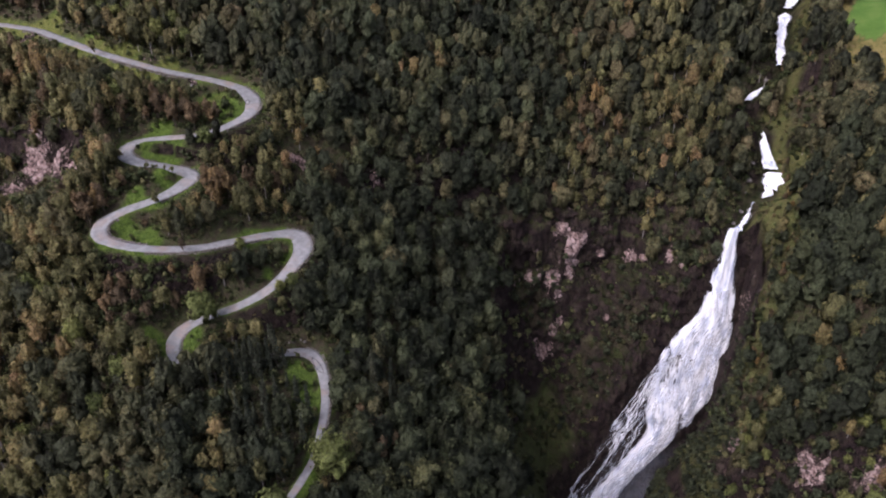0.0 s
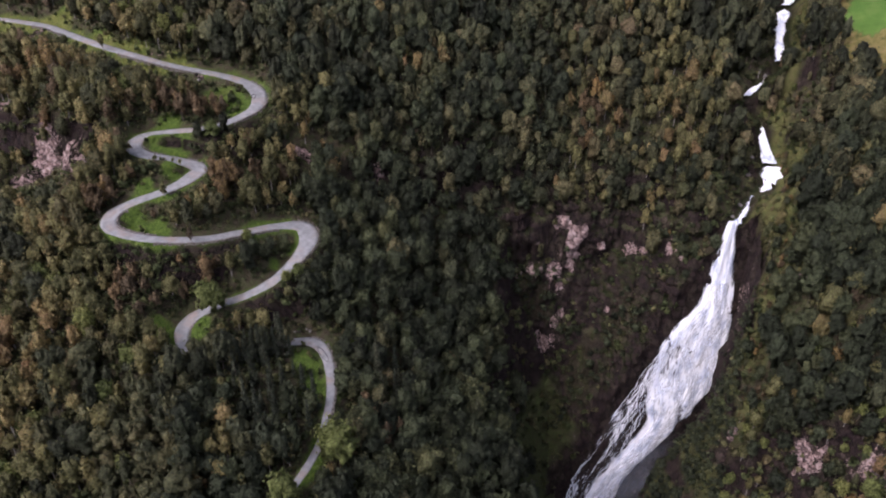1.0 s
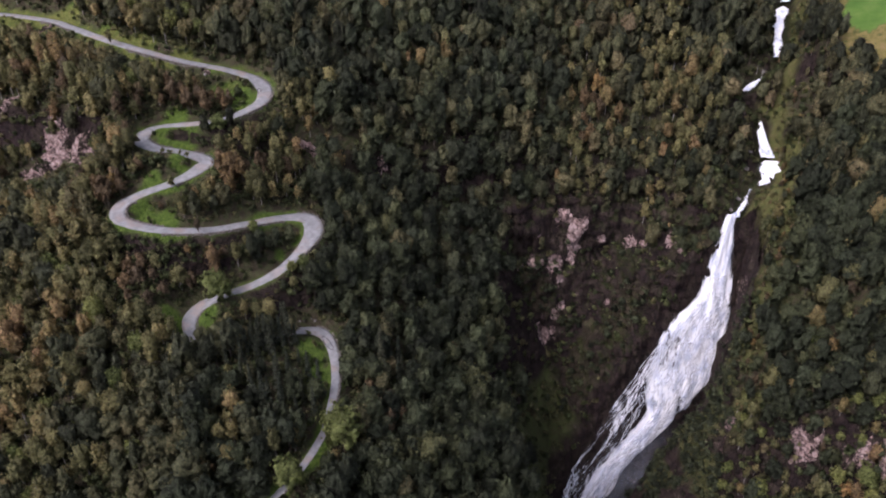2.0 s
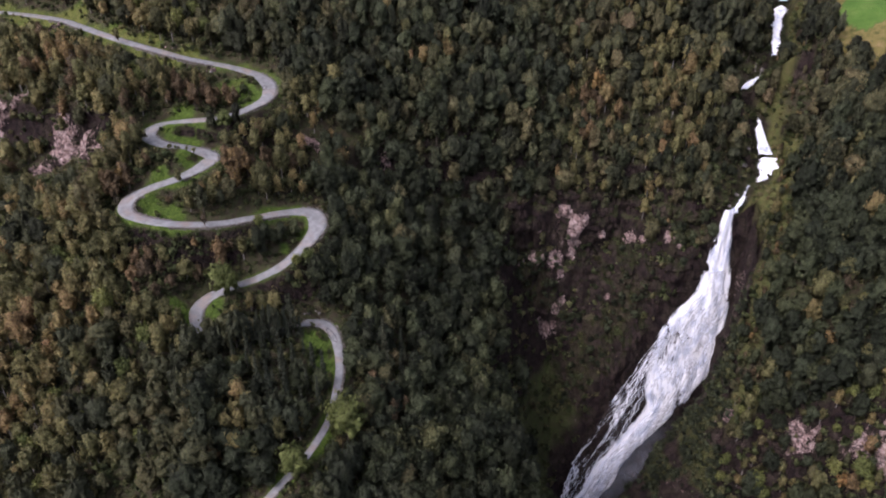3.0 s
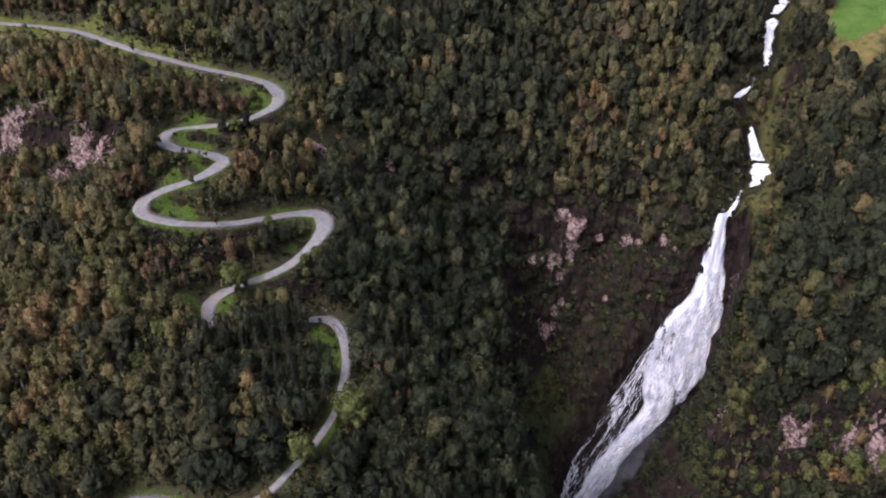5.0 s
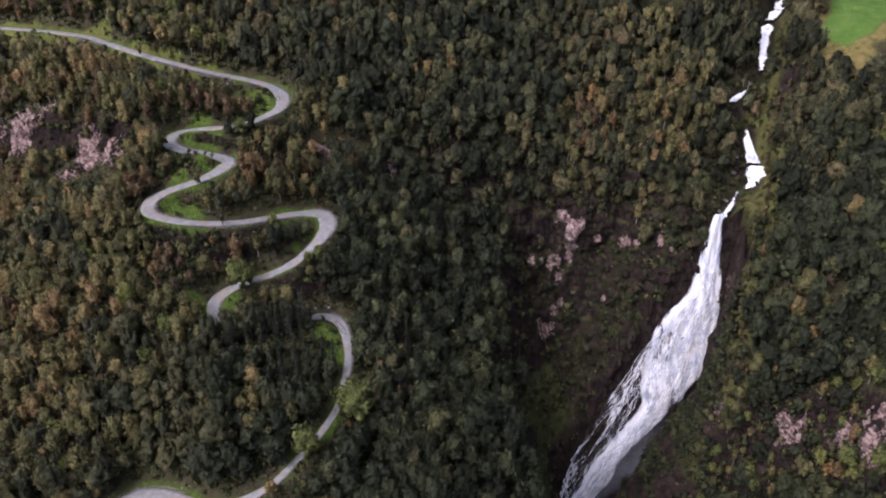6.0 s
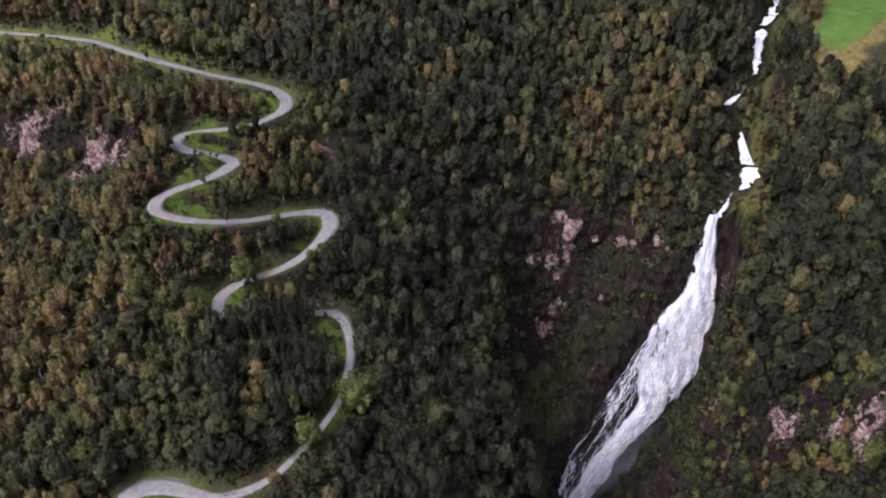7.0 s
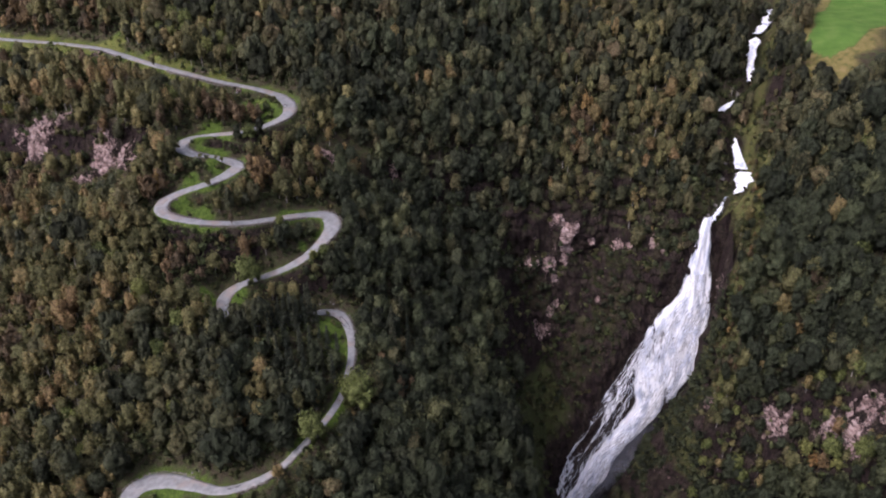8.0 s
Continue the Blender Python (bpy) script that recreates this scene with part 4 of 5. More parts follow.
KINDS = {
    "alder_tree": (GREEN, BARK, [broadleaf(100 + k, h, rad, lo, 95, 0.85, 12, 8) for k, (h, rad, lo) in enumerate([(12.5, 4.0, 14), (10.8, 3.7, 12), (14.5, 3.8, 15), (9.6, 3.9, 11), (11.6, 4.5, 15), (13.6, 3.2, 13), (15.5, 3.4, 14), (12.0, 4.8, 16)])]),
    "birch_tree": (BIRCH, PALE_BARK, [broadleaf(200 + k, h, rad, lo, 95, 0.8, 11, 8) for k, (h, rad, lo) in enumerate([(13.0, 3.3, 14), (11.4, 3.0, 12), (12.2, 3.6, 13), (14.6, 2.9, 13), (10.4, 3.6, 12)])]),
    "rowan_tree": (RUST, BARK, [broadleaf(300 + k, h, rad, lo, 95, 0.8, 11, 8) for k, (h, rad, lo) in enumerate([(10.4, 3.3, 11), (12.6, 3.0, 12), (9.2, 3.3, 10), (13.4, 3.4, 13)])]),
    "sallow_tree": (FRESH, BARK, [broadleaf(600 + k, h, rad, lo, 220, 0.8, 18, 12) for k, (h, rad, lo) in enumerate([(9.5, 4.0, 14), (8.0, 3.4, 12), (6.5, 2.6, 10)])]),
    "spruce_tree": (NEEDLES, BARK, [spruce(400 + k, h, rad, 260, 0.85) for k, (h, rad) in enumerate([(13.5, 2.2), (11.5, 1.9), (15.5, 2.4)])]),
    "elm_tree": (DEEP, BARK, [broadleaf(700 + k, h, rad, lo, 115, 0.95, 14, 9, 1.15) for k, (h, rad, lo) in enumerate([(14.0, 4.4, 10), (12.5, 4.9, 11), (16.0, 4.0, 11), (11.0, 4.3, 9), (13.0, 3.6, 9)])]),
}
SHRUB = [broadleaf(500 + k, h, rad, 7, 11, 0.75, 5, 4)[1] for k, (h, rad) in enumerate([(2.2, 1.5), (1.6, 1.3), (2.8, 1.6)])]


def scattered(x0, x1, y0, y1, gap, r):
    xs, ys = np.meshgrid(np.arange(x0, x1, gap), np.arange(y0, y1, gap * 0.9))
    xs = xs + (np.arange(xs.shape[0]) % 2)[:, None] * gap / 2
    return (xs + r.uniform(-0.42, 0.42, xs.shape) * gap).ravel(), (ys + r.uniform(-0.42, 0.42, ys.shape) * gap).ravel()


tx, ty = scattered(-275, 290, 118, 452, 5.3, rng)
right = (tx > 104) & (ty < 318)
wide_x, wide_y = scattered(104, 290, 118, 318, 6.2, rng)
close_x, close_y = scattered(104, 215, 180, 246, 4.5, rng)
wide = (wide_x > 215) | (wide_y < 180) | (wide_y > 246)
tx, ty = np.concatenate([tx[~right], wide_x[wide], close_x]), np.concatenate([ty[~right], wide_y[wide], close_y])
small_x, small_y = scattered(-60, 290, 262, 452, 5.0, rng)


def small_wood(x, y):
    """Where the wood is younger and closer."""
    return (x > -62 + 8 * lumps(x, y, 0, 20, 121)) & (y > 262 + 8 * lumps(x, y, 0, 20, 122))


old, young = ~small_wood(tx, ty), small_wood(small_x, small_y)
tx, ty = np.concatenate([tx[old], small_x[young]]), np.concatenate([ty[old], small_y[young]])
keep = np.abs(tx) < 0.78 * (ty + 90)
tx, ty = tx[keep], ty[keep]
tz, ts = ground(tx, ty), face(tx, ty)
d_road, z_road, w_road = nearest(tx, ty, ROAD, 40)
d_stream, _, w_stream = nearest(tx, ty, STREAMLINE, 40)
clear = ~((d_road < 9) & (z_road > 125) & (tz < z_road)) & (d_road > w_road / 2 + 2.0 + rng.uniform(0, 2.0, len(tx))) & (d_stream > w_stream / 2 + 2.5 + rng.uniform(0, 3, len(tx)))
rim = rim_x(ty)
in_gorge = (tz < hill(tx, ty) - np.where(tx < 50, 4 + rng.uniform(0, 34, len(tx)) * smooth((ty - 205) / 30), 7)) & (tx > 12) & (tx < rim + 1.5) & (ty < 315)
bare = ~((tx > np.interp(ty, [300, 330, 350, 395], [146, 163, 164, 182])) & (tx < np.interp(ty, [300, 330, 350, 395], [158, 176, 170, 190])) & (ty > 298) & (ty < 396) & (rng.uniform(0, 1, len(tx)) < 0.75))
for px, py, pz, pr in OUTCROPS:
    bare &= np.sqrt((tx - px) ** 2 + (ty - py + 3) ** 2) > pr * 0.5
for px, py, hw, hd, _ in CRAGS:
    bare &= np.hypot((tx - px) / (hw * 0.95), (ty - py + (4.5 if px < -100 else 1.5)) / (hd + (3.4 if px < -100 else 1.5))) > 1
for px, py, pr in LAWNS:
    bare &= np.hypot(tx - px, ty - py) > pr
ok = clear & (ts < np.where((tx > 104) & (ty < 250), 6.5, 3.4) + rng.uniform(-0.8, 0.5, len(tx))) & bare & ~in_gorge & ~meadow_at(tx, ty)
tx, ty, tz = tx[ok], ty[ok], tz[ok]
d_road, z_road = d_road[ok], z_road[ok]
# besides natural patches, darker kinds low and in the middle stand in for shade
mix = -0.28 * smooth((225 - ty) / 50) + 0.12 * smooth((ty - 320) / 50) + 0.75 * lumps(tx, ty, 0, 38, 101) + 0.55 * lumps(tx, ty, 0, 15, 102) + rng.uniform(-0.33, 0.33, len(tx)) - 0.0042 * (tx + 88) * (tx < 60) * np.where(tx < -88, 0.35 + 0.65 * smooth((ty - 185) / 70), 1) - 0.3 * np.exp(-((tx + 40) / 60) ** 2 - ((ty - 180) / 45) ** 2) - 0.15 * np.exp(-((tx - 5) / 60) ** 2) - 0.22 * smooth((tx - 100) / 40)
mix -= 0.2 * np.exp(-((tx - 85) / 45) ** 2 - ((ty - 355) / 40) ** 2)
kind = np.where(mix > 0.76, 2, np.where(mix > 0.22, 1, 0))
spruces = ((np.hypot((tx + 62) / 1.1, ty - 198) < 15) | ((np.hypot(tx + 18, ty - 212) < 14) & (rng.uniform(0, 1, len(tx)) < 0.4))) & (rng.uniform(0, 1, len(tx)) < 0.8)
chance = rng.uniform(0, 1, len(tx))
scarp_d = (ty - np.interp(tx, [118, 192], [226, 203])) * (tx > 108)
kind = np.where((tx > 104) & (ty < 330) & (chance < 0.86 - 0.45 * smooth((ty - 285) / 30) * smooth((tx - 160) / 20)), 5, kind)
# dark elms crowd the middle slope to imitate its shade
kind = np.where((kind == 0) & (tx > -90) & (tx < 60) & (chance < np.where(ty < 305, 0.85, 0.45)), 5, kind)
kind = np.where((tx > 104) & (np.abs(scarp_d) < 16) & (ty < 245) & (chance > 0.4), np.where(chance > 0.94, 2, np.where(chance > 0.66, 0, np.where(chance > 0.52, 3, 1))), kind)
# paler birch and sallow, for hue and for the brighter light on the left
kind = np.where((kind == 0) & (tx < -105) & (chance < 0.6 * smooth((-95 - tx) / 60)), np.where(chance < 0.12, 3, 1), kind)
kind = np.where((tx > 104) & (ty < 330) & (chance > 0.82), np.where(chance > 0.96, 2, np.where(chance > 0.86, 1, 3)), kind)
kind = np.where(spruces, 4, kind)
on_right = (tx > 104) & (ty < 330)
size = np.where(on_right, 0.62 + 0.95 * rng.beta(1.3, 1.7, len(tx)), 0.62 + 0.75 * rng.beta(1.5, 2.0, len(tx))) * np.where(small_wood(tx, ty), 1.02, 1.08) * (1 + 0.12 * smooth((tx - 95) / 30)) * (1 + 0.14 * lumps(tx, ty, 0, 30, 105))
size *= np.where((tx > 104) & (tx < 215) & (ty < 246), 0.8, 1)
size *= np.where((tx > 110) & (ty < 240) & (scarp_d > -9) & (scarp_d < 3), 0.75, 1) * np.where((tx > 100) & (ty > 225) & (ty < 330), 0.42 + 0.58 * smooth((tx - rim_x(ty) - 2) / 9), 1)
# trees before road and stream are cut to the camera's sight line over them
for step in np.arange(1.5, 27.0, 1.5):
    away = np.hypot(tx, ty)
    sight_slope = np.clip((232 - tz) / (away + 30), 0.12, 0.6)
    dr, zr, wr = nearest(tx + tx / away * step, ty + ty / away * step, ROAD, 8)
    size = np.where((dr < wr / 2 + 1) & (zr > 0), np.minimum(size, np.maximum(0.26, (zr + 0.9 * sight_slope * step - tz) / 16.5)), size)
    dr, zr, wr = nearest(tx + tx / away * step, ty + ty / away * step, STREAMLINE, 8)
    size = np.where((dr < wr / 2) & (zr > 0), np.minimum(size, np.maximum(0.3, (zr + 0.9 * sight_slope * step - tz) / 16.5)), size)
    # and below the bare crags, so that the camera sees them
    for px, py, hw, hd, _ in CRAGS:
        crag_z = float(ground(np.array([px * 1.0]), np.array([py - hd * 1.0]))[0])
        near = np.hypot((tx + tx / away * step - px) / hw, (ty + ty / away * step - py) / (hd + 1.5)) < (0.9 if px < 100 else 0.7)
        size = np.where(near, np.minimum(size, np.maximum(0.2 if px < 100 else 0.45, (crag_z + 0.9 * sight_slope * step - tz) / 16.5)), size)
# trees that stand out beside the road: x, y, kind, size
BEND_TREES = [(-88, 226, 3, 1.75), (-80, 209, 0, 1.3), (-62, 239, 3, 0.85), (-58, 242, 3, 0.7), (-79, 253, 3, 0.55), (-98, 244.5, 2, 0.55), (-112, 263, 1, 0.5), (-172, 322, 2, 1.2),
              (-167, 328, 2, 1.15), (-177, 329, 2, 1.2), (-165, 318, 2, 1.1), (-171, 314, 2, 1.15), (-160, 323, 1, 1.1), (-98, 292, 3, 0.95), (-104, 291, 0, 0.8), (-93, 293, 0, 0.7),
              (-74, 318, 1, 0.9), (-76, 325, 3, 0.6), (-84, 214, 0, 0.9), (-78, 207, 0, 0.9), (-158, 343, 1, 0.6)]
LOWER_TREES = [(-37.5, 180, 3, 2.0), (-40, 174, 1, 0.8), (-53, 161.5, 3, 1.7), (-65, 149, 1, 0.8), (-27, 196, 2, 1.0), (-22, 192, 2, 0.95), (-30, 203, 2, 0.9), (-23, 202, 2, 1.05),
               (-17, 197, 2, 0.9), (-75, 168, 1, 1.05), (-60, 172, 1, 1.1), (-54, 176, 1, 1.0), (-82, 165, 2, 0.9), (-68, 166, 1, 0.9)]
SPRUCES = [(-84, 206, 4, 0.9), (-80, 208, 4, 1.0), (-76, 210, 4, 0.95), (-72, 213, 4, 1.0), (-68.5, 215.5, 4, 0.9), (-65, 218, 4, 0.95), (-62, 220.5, 4, 0.85), (-82, 203, 4, 1.0),
           (-77, 205, 4, 1.05), (-72, 208, 4, 1.0), (-67, 211, 4, 1.05), (-63, 214, 4, 0.95), (-59, 217, 4, 0.8)]
STREAM_TREES = [(207, 317, 2, 0.55), (211, 315, 2, 0.5), (203, 318, 2, 0.5), (188, 313, 1, 0.85), (192, 315, 1, 0.9), (195, 312, 1, 0.85), (199, 316, 1, 0.8), (178, 392, 2, 0.7),
                (189, 398, 2, 0.75)]
ROADSIDE = BEND_TREES + LOWER_TREES + SPRUCES + STREAM_TREES
# a close double row in front of the lower leg of the road
for k in range(13):
    f = k / 12
    ROADSIDE.append((-93 + 32 * f + 0.5 * math.sin(k * 3.1), 206.3 + 14.5 * f ** 1.2, 4 if k > 5 and k % 3 else 0, 0.95 + 0.15 * math.sin(k * 2.3)))
    ROADSIDE.append((-91.5 + 30 * f, 203.0 + 13.5 * f ** 1.2, 4 if k > 4 else 0, 1.15 + 0.15 * math.sin(k * 1.7)))
# low autumn growth along the rim beside the fall
rim_row = np.random.default_rng(37)
for k in range(46):
    y = 226 + 82 * rim_row.uniform()
    ROADSIDE.append((float(rim_x(y)) + 1 + 11 * rim_row.uniform() ** 1.5, y, int(rim_row.choice([2, 2, 1, 0])), 0.26 + 0.2 * rim_row.uniform()))
for k in range(95):
    y = 302 + 92 * rim_row.uniform()
    ROADSIDE.append((float(np.interp(y, [300, 330, 350, 395], [148, 166, 167, 185])) + 15 * rim_row.uniform() ** 1.3, y, int(rim_row.choice([2, 1, 1, 3, 0])), 0.24 + 0.22 * rim_row.uniform()))
# trees along the brink of the gorge
brink = np.random.default_rng(31)
for k in range(85):
    x = 52 + 76 * brink.uniform()
    ROADSIDE.append((x, float(wall_y(np.array([x]), np.array([58.0]))[0]) + 2.5 + 24 * brink.uniform(), int(brink.choice([0, 0, 0, 5, 1])), 0.55 + 0.4 * brink.uniform()))
# trees that the sight-line cap left at 0.4 or less are dropped
big_enough = size > 0.4
tx, ty, tz, kind, size = tx[big_enough], ty[big_enough], tz[big_enough], kind[big_enough], size[big_enough]
ex, ey = np.array([r[0] for r in ROADSIDE], float), np.array([r[1] for r in ROADSIDE], float)
alone = np.ones(len(tx), bool)
for x, y, _, big in ROADSIDE:
    alone &= np.hypot(tx - x, ty - y) > (7.5 if big >= 1.6 else 5.0 if big >= 1.2 else 2.0)
tx, ty, tz, kind, size = tx[alone], ty[alone], tz[alone], kind[alone], size[alone]
tx, ty, tz = np.concatenate([tx, ex]), np.concatenate([ty, ey]), np.concatenate([tz, ground(ex, ey)])
kind = np.concatenate([kind, [r[2] for r in ROADSIDE]])
size = np.concatenate([size, [r[3] for r in ROADSIDE]])
turn = rng.uniform(0, 2 * math.pi, len(tx))
which = rng.integers(0, 120, len(tx))
tone = rng.uniform(0, 1, len(tx))
tall = rng.uniform(0.9, 1.25, len(tx))


def forest_mesh(name, variants, idx, mat):
    """Many trees of one kind in one mesh; variants: arrays of vertices, faces and, for crowns, facings."""
    vs, qs, ns, tones, n = [], [], [], [], 0
    for i in idx:
        v, q = variants[which[i] % len(variants)][:2]
        c, s = math.cos(turn[i]), math.sin(turn[i])
        spin = np.array([(c, s, 0), (-s, c, 0), (0, 0, 1)])
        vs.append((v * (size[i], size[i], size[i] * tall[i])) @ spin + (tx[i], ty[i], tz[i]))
        qs.append(q + n)
        tones.append(np.full(len(v), tone[i]))
        if len(variants[0]) > 2:
            ns.append(variants[which[i] % len(variants)][2] @ spin)
        n += len(v)
    return mesh_of(name, np.concatenate(vs), np.concatenate(qs), mat, [("tone", np.concatenate(tones))], True, normals=np.concatenate(ns) if ns else None)


LABELS = {"alder_tree": "dark green alder tree on the steep slope", "birch_tree": "olive and yellowing birch tree with pale trunk",
          "rowan_tree": "rust-brown autumn rowan tree on the slope", "sallow_tree": "fresh light green sallow tree", "spruce_tree": "dark narrow spruce tree in a close stand", "elm_tree": "broad deep green elm tree with a billowing crown"}
FOREST = {"alder_tree": "alder_wood", "birch_tree": "birch_wood", "rowan_tree": "rowan_wood", "sallow_tree": "sallow_wood", "spruce_tree": "spruce_wood", "elm_tree": "elm_wood"}
for k, (name, (leaf, bark, variants)) in enumerate(KINDS.items()):
    idx = np.flatnonzero(kind == k)
    idx = idx[np.argsort(ty[idx] + 0.15 * np.abs(tx[idx]))]
    own, rest = idx[:300], idx[300:]
    meshes = [(mesh_of("trunk", *t, bark), mesh_of("crown", *c[:2], leaf, (), True, normals=c[2])) for t, c in variants]
    for i in own:
        trunk_me, crown_me = meshes[which[i] % len(meshes)]
        tree = tagged(new(name), LABELS[name], "tree", FOREST[name].replace("_", " ") + " on the slope")
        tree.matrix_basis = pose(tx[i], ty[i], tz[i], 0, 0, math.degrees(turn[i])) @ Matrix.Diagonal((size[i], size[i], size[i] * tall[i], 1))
        child("trunk", trunk_me, tree)
        child("crown", crown_me, tree)
    if len(rest):
        wood = tagged(new(FOREST[name]), LABELS[name].replace(" tree", " trees").replace("birch trees with pale trunk", "birch trees with pale trunks"), "trees", kind="stuff")
        near, far = rest[ty[rest] < 335], rest[ty[rest] >= 335]
        thin = [(v, np.concatenate([q[:78], q[78::2]]), f) for _, (v, q, f) in variants]
        if len(near):
            child("crowns", forest_mesh("crowns", [c for _, c in variants], near, leaf), wood)
        child("crowns", forest_mesh("crowns", thin, far, leaf), wood)
        child("trunks", forest_mesh("trunks", [tube([(0, 0, -1.5), (0, 0, 3.5), (0.1, 0.1, 7)], [0.24, 0.17, 0.05], 4)], rest, bark), wood)
    print(name, len(idx), len(own))


# ---- undergrowth: bushes on banks, ledges and road edges ----
tx, ty = scattered(-260, 280, 125, 430, 3.1, rng)
more_x, more_y = scattered(-150, -30, 135, 345, 3.0, rng)
d_more, _, w_more = nearest(more_x, more_y, ROAD, 30)
by_road = (d_more < 16) & (d_more > w_more / 2 + 3)
tx, ty = np.concatenate([tx, more_x[by_road]]), np.concatenate([ty, more_y[by_road]])
keep = np.abs(tx) < 0.72 * (ty + 75)
tx, ty = tx[keep], ty[keep]
tz, ts = ground(tx, ty), face(tx, ty)
d_road, z_road, w_road = nearest(tx, ty, ROAD, 30)
d_stream, _, w_stream = nearest(tx, ty, STREAMLINE, 26)
slab_d = np.abs(slab_y(tx, tz) - ty)
on_fall = (slab_d < 5) & (tx > np.interp(tz, [-104, -58, -18, 12, 68], [48, 62, 82, 108, 130])) & (tx < 150) & (tz < 66)
chance = np.where(d_road < 9, 0.9, np.where(d_road < 24, 0.6, 0.3)) + np.where(d_stream < 24, 0.65, 0) + np.where(ts > 1.3, 0.25, 0) + np.where((tx > 106) & (np.abs(ty - np.interp(tx, [118, 192], [226, 203])) < 16) & (ty < 245), 0.7, 0) + np.where((np.abs(tx - rim_x(ty)) < 14) & (ty > 215) & (ty < 318), 0.6, 0) + np.where(tx < -120, 0.35, 0)
lawn = np.zeros(len(tx), bool)
for px, py, pr in LAWNS:
    lawn |= np.hypot(tx - px, ty - py) < pr
for px, py, hw, hd, _ in CRAGS:
    lawn |= np.hypot((tx - px) / hw, (ty - py + (2 if px > 100 else 0.5)) / (hd + (2.2 if px > 100 else 0.5))) < 1
bank_zone = (tx > np.interp(ty, [300, 330, 350, 395], [146, 163, 164, 182])) & (tx < np.interp(ty, [300, 330, 350, 395], [158, 176, 170, 190])) & (ty > 298) & (ty < 396)
chance = np.where(bank_zone, 0.8, chance)
ok = (rng.uniform(0, 1, len(tx)) < chance * np.where(lawn, np.where(ty > 335, 0.55, 0.28), 1)) & (d_road > w_road / 2 + 1.6) & (d_stream > w_stream / 2 + 1.0) & ~on_fall & ~meadow_at(tx, ty) & (ts < 6)
tx, ty, tz = tx[ok], ty[ok], tz[ok]
size = rng.uniform(0.7, 1.7, len(tx)) * np.where(ts[ok] > 1.5, 1.25, 1) * np.where(d_road[ok] < 9, 0.75, np.where(d_road[ok] < 24, 1.15, 1)) * np.where(bank_zone[ok], 0.75, 1)
turn, which, tone, tall = rng.uniform(0, 6.28, len(tx)), rng.integers(0, 60, len(tx)), rng.uniform(0, 1, len(tx)), np.ones(len(tx))
bushes = tagged(new("undergrowth", forest_mesh("undergrowth", SHRUB, range(len(tx)), SHRUBS)), "low green and brown bushes on banks and ledges", "bushes", kind="stuff")
print("bushes", len(tx))


# bushes rooted in the gorge walls
pick = rng.permutation(np.flatnonzero(((wz < wall_top + 0.5) & (wz > -60) & (wy - slab_y(wx, wz) > 2)).ravel()))[:900]
weight = rng.uniform(0, 1, len(pick)) < 0.06 + 0.9 * wall_green.ravel()[pick]
pick = pick[weight]
tx, ty, tz = wx.ravel()[pick], (wy - out).ravel()[pick] - 0.2, wz.ravel()[pick] - 1.0
size = rng.uniform(0.7, 2.3, len(tx))
turn, which, tone, tall = rng.uniform(0, 6.28, len(tx)), rng.integers(0, 60, len(tx)), rng.uniform(0, 0.6, len(tx)), np.ones(len(tx))
tagged(new("cliff_bushes", forest_mesh("cliff_bushes", SHRUB, range(len(tx)), DEEP)), "brown-green bushes rooted in the gorge wall", "bushes", kind="stuff")


# and on its wooded side
rx, ry, rz, rim_h, side_green = gorge_side
pick = rng.permutation(np.flatnonzero(((rz < rim_h) & (rz > -85) & (ry < 282)).ravel()))[:3200]
pick = pick[rng.uniform(0, 1, len(pick)) < 0.1 + 0.85 * side_green.ravel()[pick]]
tx, ty, tz = rx.ravel()[pick], ry.ravel()[pick], rz.ravel()[pick] - 0.8
size = rng.uniform(0.6, 2.0, len(tx))
turn, which, tone, tall = rng.uniform(0, 6.28, len(tx)), rng.integers(0, 60, len(tx)), rng.uniform(0, 1, len(tx)), np.ones(len(tx))
tagged(new("side_bushes", forest_mesh("side_bushes", SHRUB, range(len(tx)), DEEP)), "dark green bushes on the gorge side below the rim", "bushes", kind="stuff")


# ---- dead trees, boulders ----
def snag(seed, height):
    """A bare dead tree: a bent pale trunk and a few broken limbs."""
    r = np.random.default_rng(seed)
    top = np.array([r.normal(0, 0.8), r.normal(0, 0.8), height])
    trunk = tube([(0, 0, -1), top * 0.4 + r.normal(0, 0.15, 3), top * 0.75, top], [0.26, 0.2, 0.12, 0.03], 6)
    limbs = []
    for k in range(7):
        f = r.uniform(0.35, 0.9)
        end = top * f + np.array([r.normal(0, 1.4), r.normal(0, 1.4), r.uniform(0.5, 1.8)])
        limbs.append(tube([top * f, (top * f + end) / 2 + r.normal(0, 0.15, 3), end], [0.1, 0.07, 0.02], 5))
    return trunk, limbs


for k, (x, y, h) in enumerate([(168, 387, 6), (166, 389, 5), (77, 318, 8), (-24, 306, 9), (120, 352, 9), (-96, 186, 6), (-130, 200, 6)]):
    trunk, limbs = snag(900 + k, h)
    dead = tagged(new("dead_tree"), "bare pale dead tree with broken limbs", "tree", "dead trees")
    dead.location = (x, y, float(ground(np.array([x * 1.0]), np.array([y * 1.0]))[0]))
    child("trunk", mesh_of("trunk", *trunk, PALE_BARK), dead)
    for limb in limbs:
        child("limb", mesh_of("limb", *limb, PALE_BARK), dead)


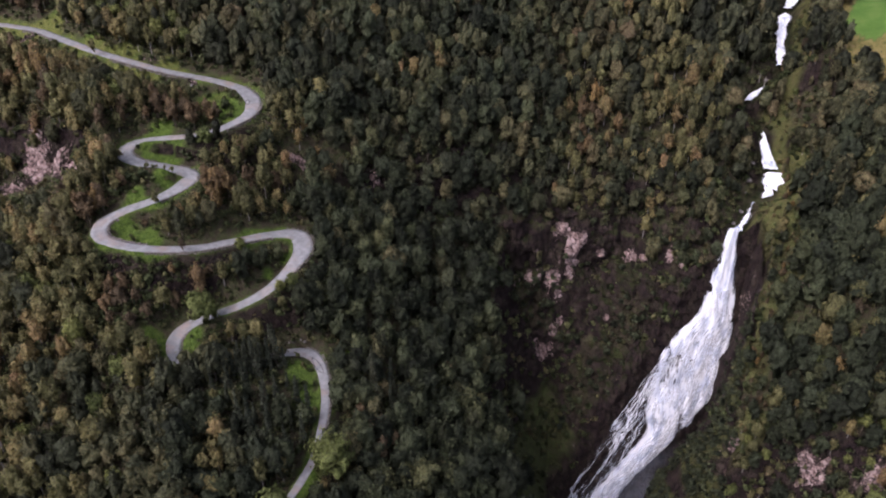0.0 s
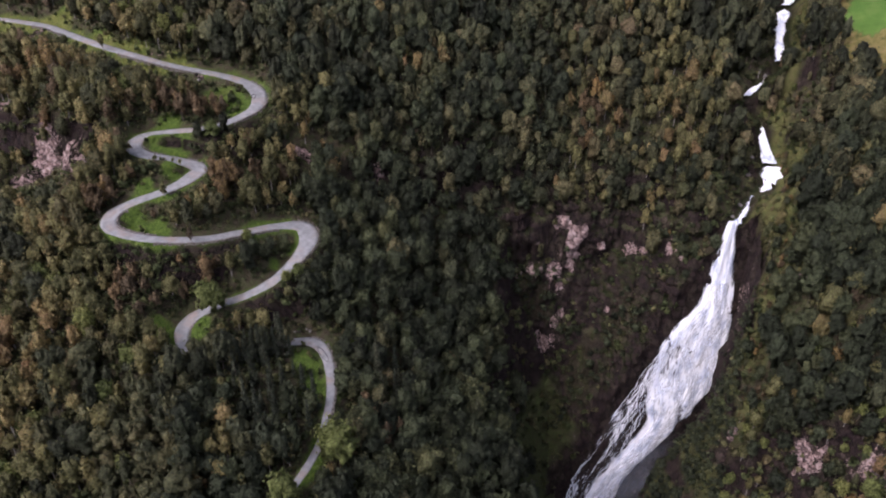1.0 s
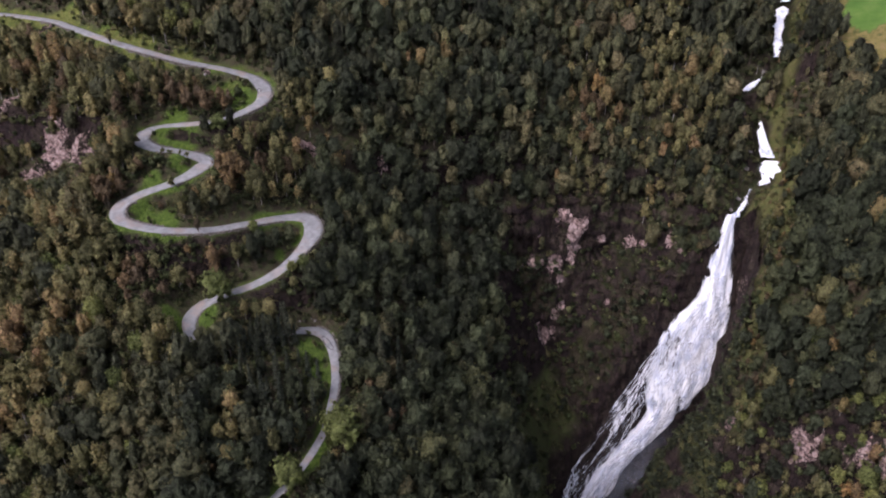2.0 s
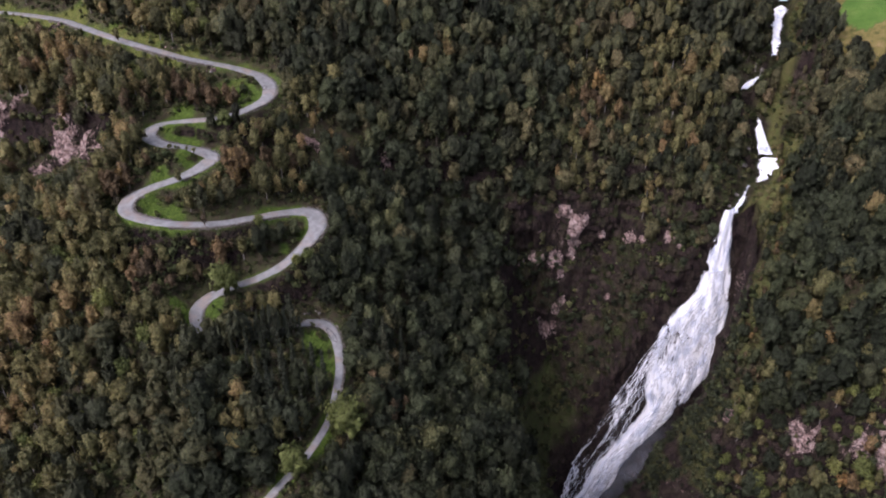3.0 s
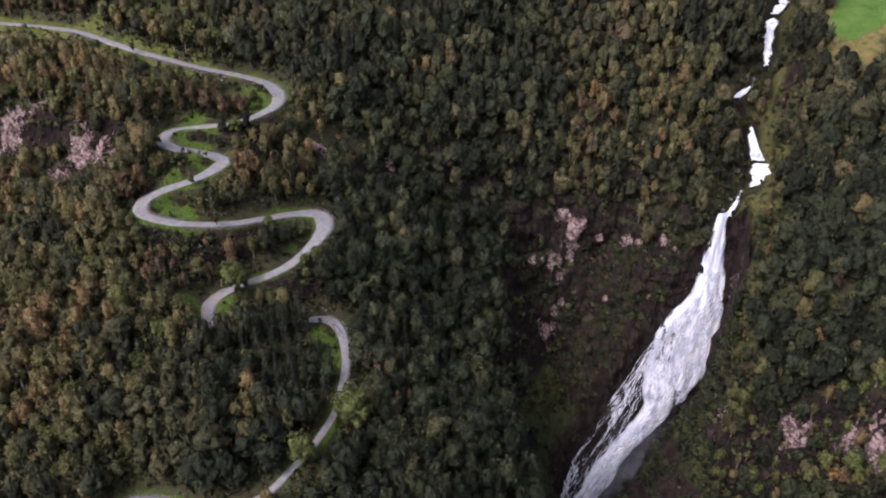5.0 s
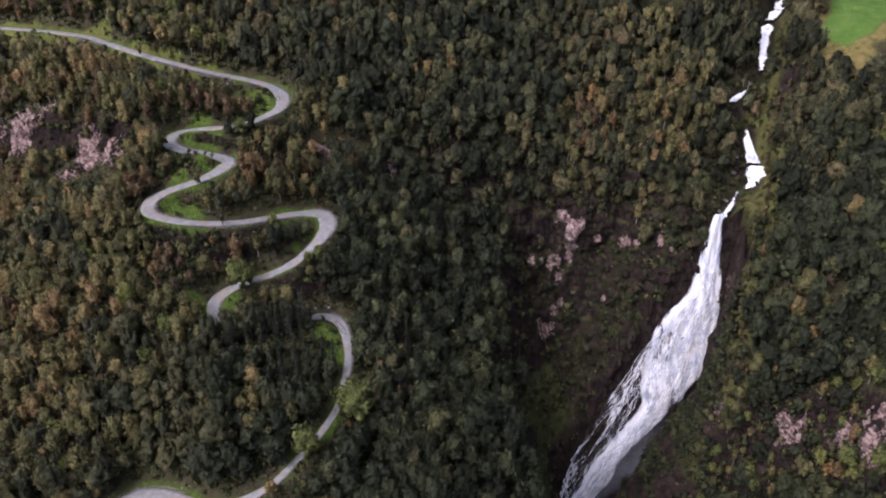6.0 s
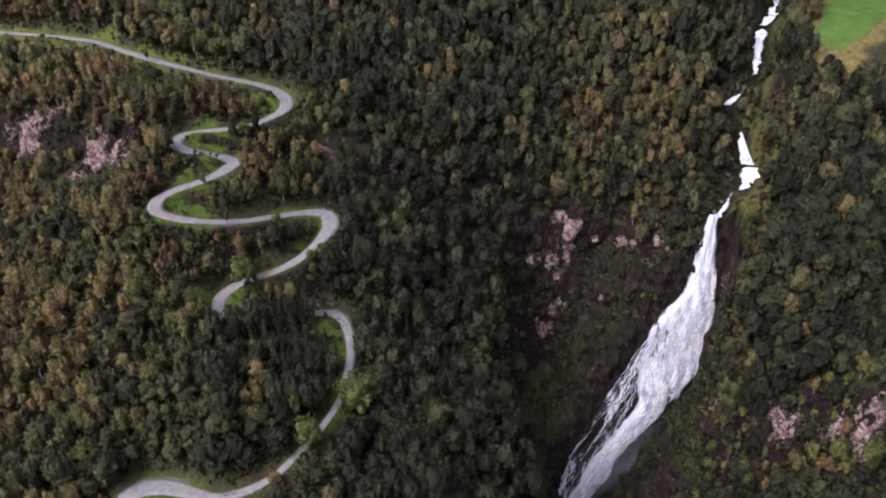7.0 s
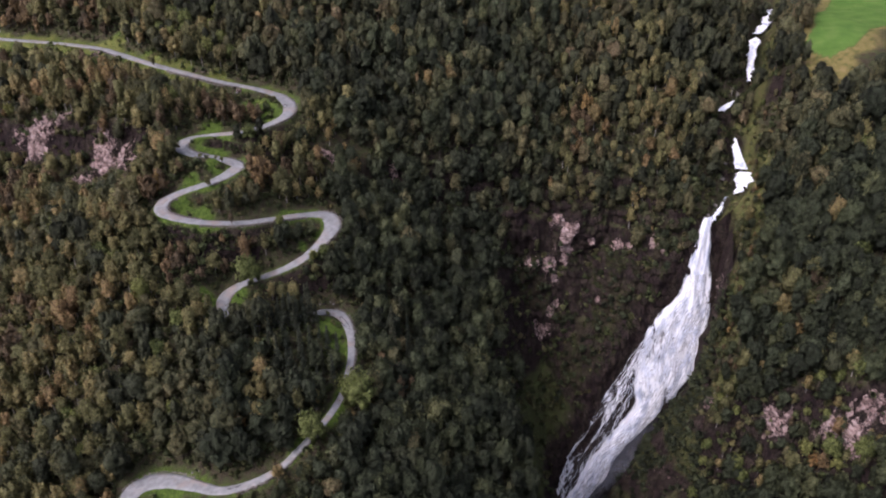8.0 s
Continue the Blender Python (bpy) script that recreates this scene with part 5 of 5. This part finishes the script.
def boulder(seed):
    nu, nv = 12, 8
    th, ph = np.meshgrid(np.arange(nu) * 2 * math.pi / nu, np.linspace(0.02, math.pi - 0.02, nv))
    d = np.stack([np.sin(ph) * np.cos(th), np.sin(ph) * np.sin(th), np.cos(ph)], 2).reshape(-1, 3)
    v = d * (1 + 0.35 * crags(d[:, 0], d[:, 1], d[:, 2], 1.1, seed))[:, None] * (1.0, 0.8, 0.6)
    q = [(j * nu + i, j * nu + (i + 1) % nu, (j + 1) * nu + (i + 1) % nu, (j + 1) * nu + i) for j in range(nv - 1) for i in range(nu)]
    return mesh_of("boulder", v, q, STONE)


stones = [boulder(700 + k) for k in range(4)]
brng = np.random.default_rng(19)
BOULDERS = [(-59.5, 229.8, 0.6), (-58, 230.4, 0.9), (-55, 231.4, 0.5), (-53.6, 231.0, 0.8), (-101, 157.5, 0.6), (-98, 157, 0.4),
            (-118, 329.5, 0.9), (-122, 330, 0.8), (-112, 329, 1.0), (-146, 335, 0.7), (150, 336, 1.6), (148, 331, 1.4), (152, 342, 1.3), (170, 390, 1.5), (172, 386, 1.2), (186, 424, 1.4), (143, 322, 1.5), (138, 315, 1.3)]
for k, (x, y, r) in enumerate(BOULDERS):
    ob = tagged(new("boulder", stones[k % 4]), "pale grey boulder on the slope", "boulder", "boulders by road and stream")
    ob.matrix_basis = pose(x, y, float(ground(np.array([x * 1.0]), np.array([y * 1.0]))[0]) + 0.25 * r, 0, 0, brng.uniform(0, 360)) @ Matrix.Scale(r, 4)

# ---- woods beyond the slope ----
tx, ty = scattered(-480, 520, -190, 600, 16.0, rng)
outside = (np.abs(tx) > 0.78 * (ty + 90)) | (ty < 118) | (ty > 452) | (tx < -275) | (tx > 290)
tx, ty = tx[outside], ty[outside]
tz = ground(tx, ty)
d_road, _, _ = nearest(tx, ty, ROAD, 12)
ok = (d_road > 6) & (tz > -88) & ~meadow_at(tx, ty) & ~((tx > 15) & (tx < 122) & (ty < 230) & (ty > 60)) & (np.hypot(tx - 240, ty - 430) > 45)
tx, ty, tz = tx[ok], ty[ok], tz[ok]
size = rng.uniform(1.0, 1.7, len(tx))
turn, which, tone, tall = rng.uniform(0, 6.28, len(tx)), rng.integers(0, 60, len(tx)), rng.uniform(0, 1, len(tx)), np.ones(len(tx))
FAR = [broadleaf(800 + k, 10, 4.6, 9, 7, 2.4, 6, 4)[1] for k in range(3)]
tagged(new("far_wood", forest_mesh("far_wood", FAR, range(len(tx)), GREEN)), "dark green woods on the slopes beyond", "trees", kind="stuff")
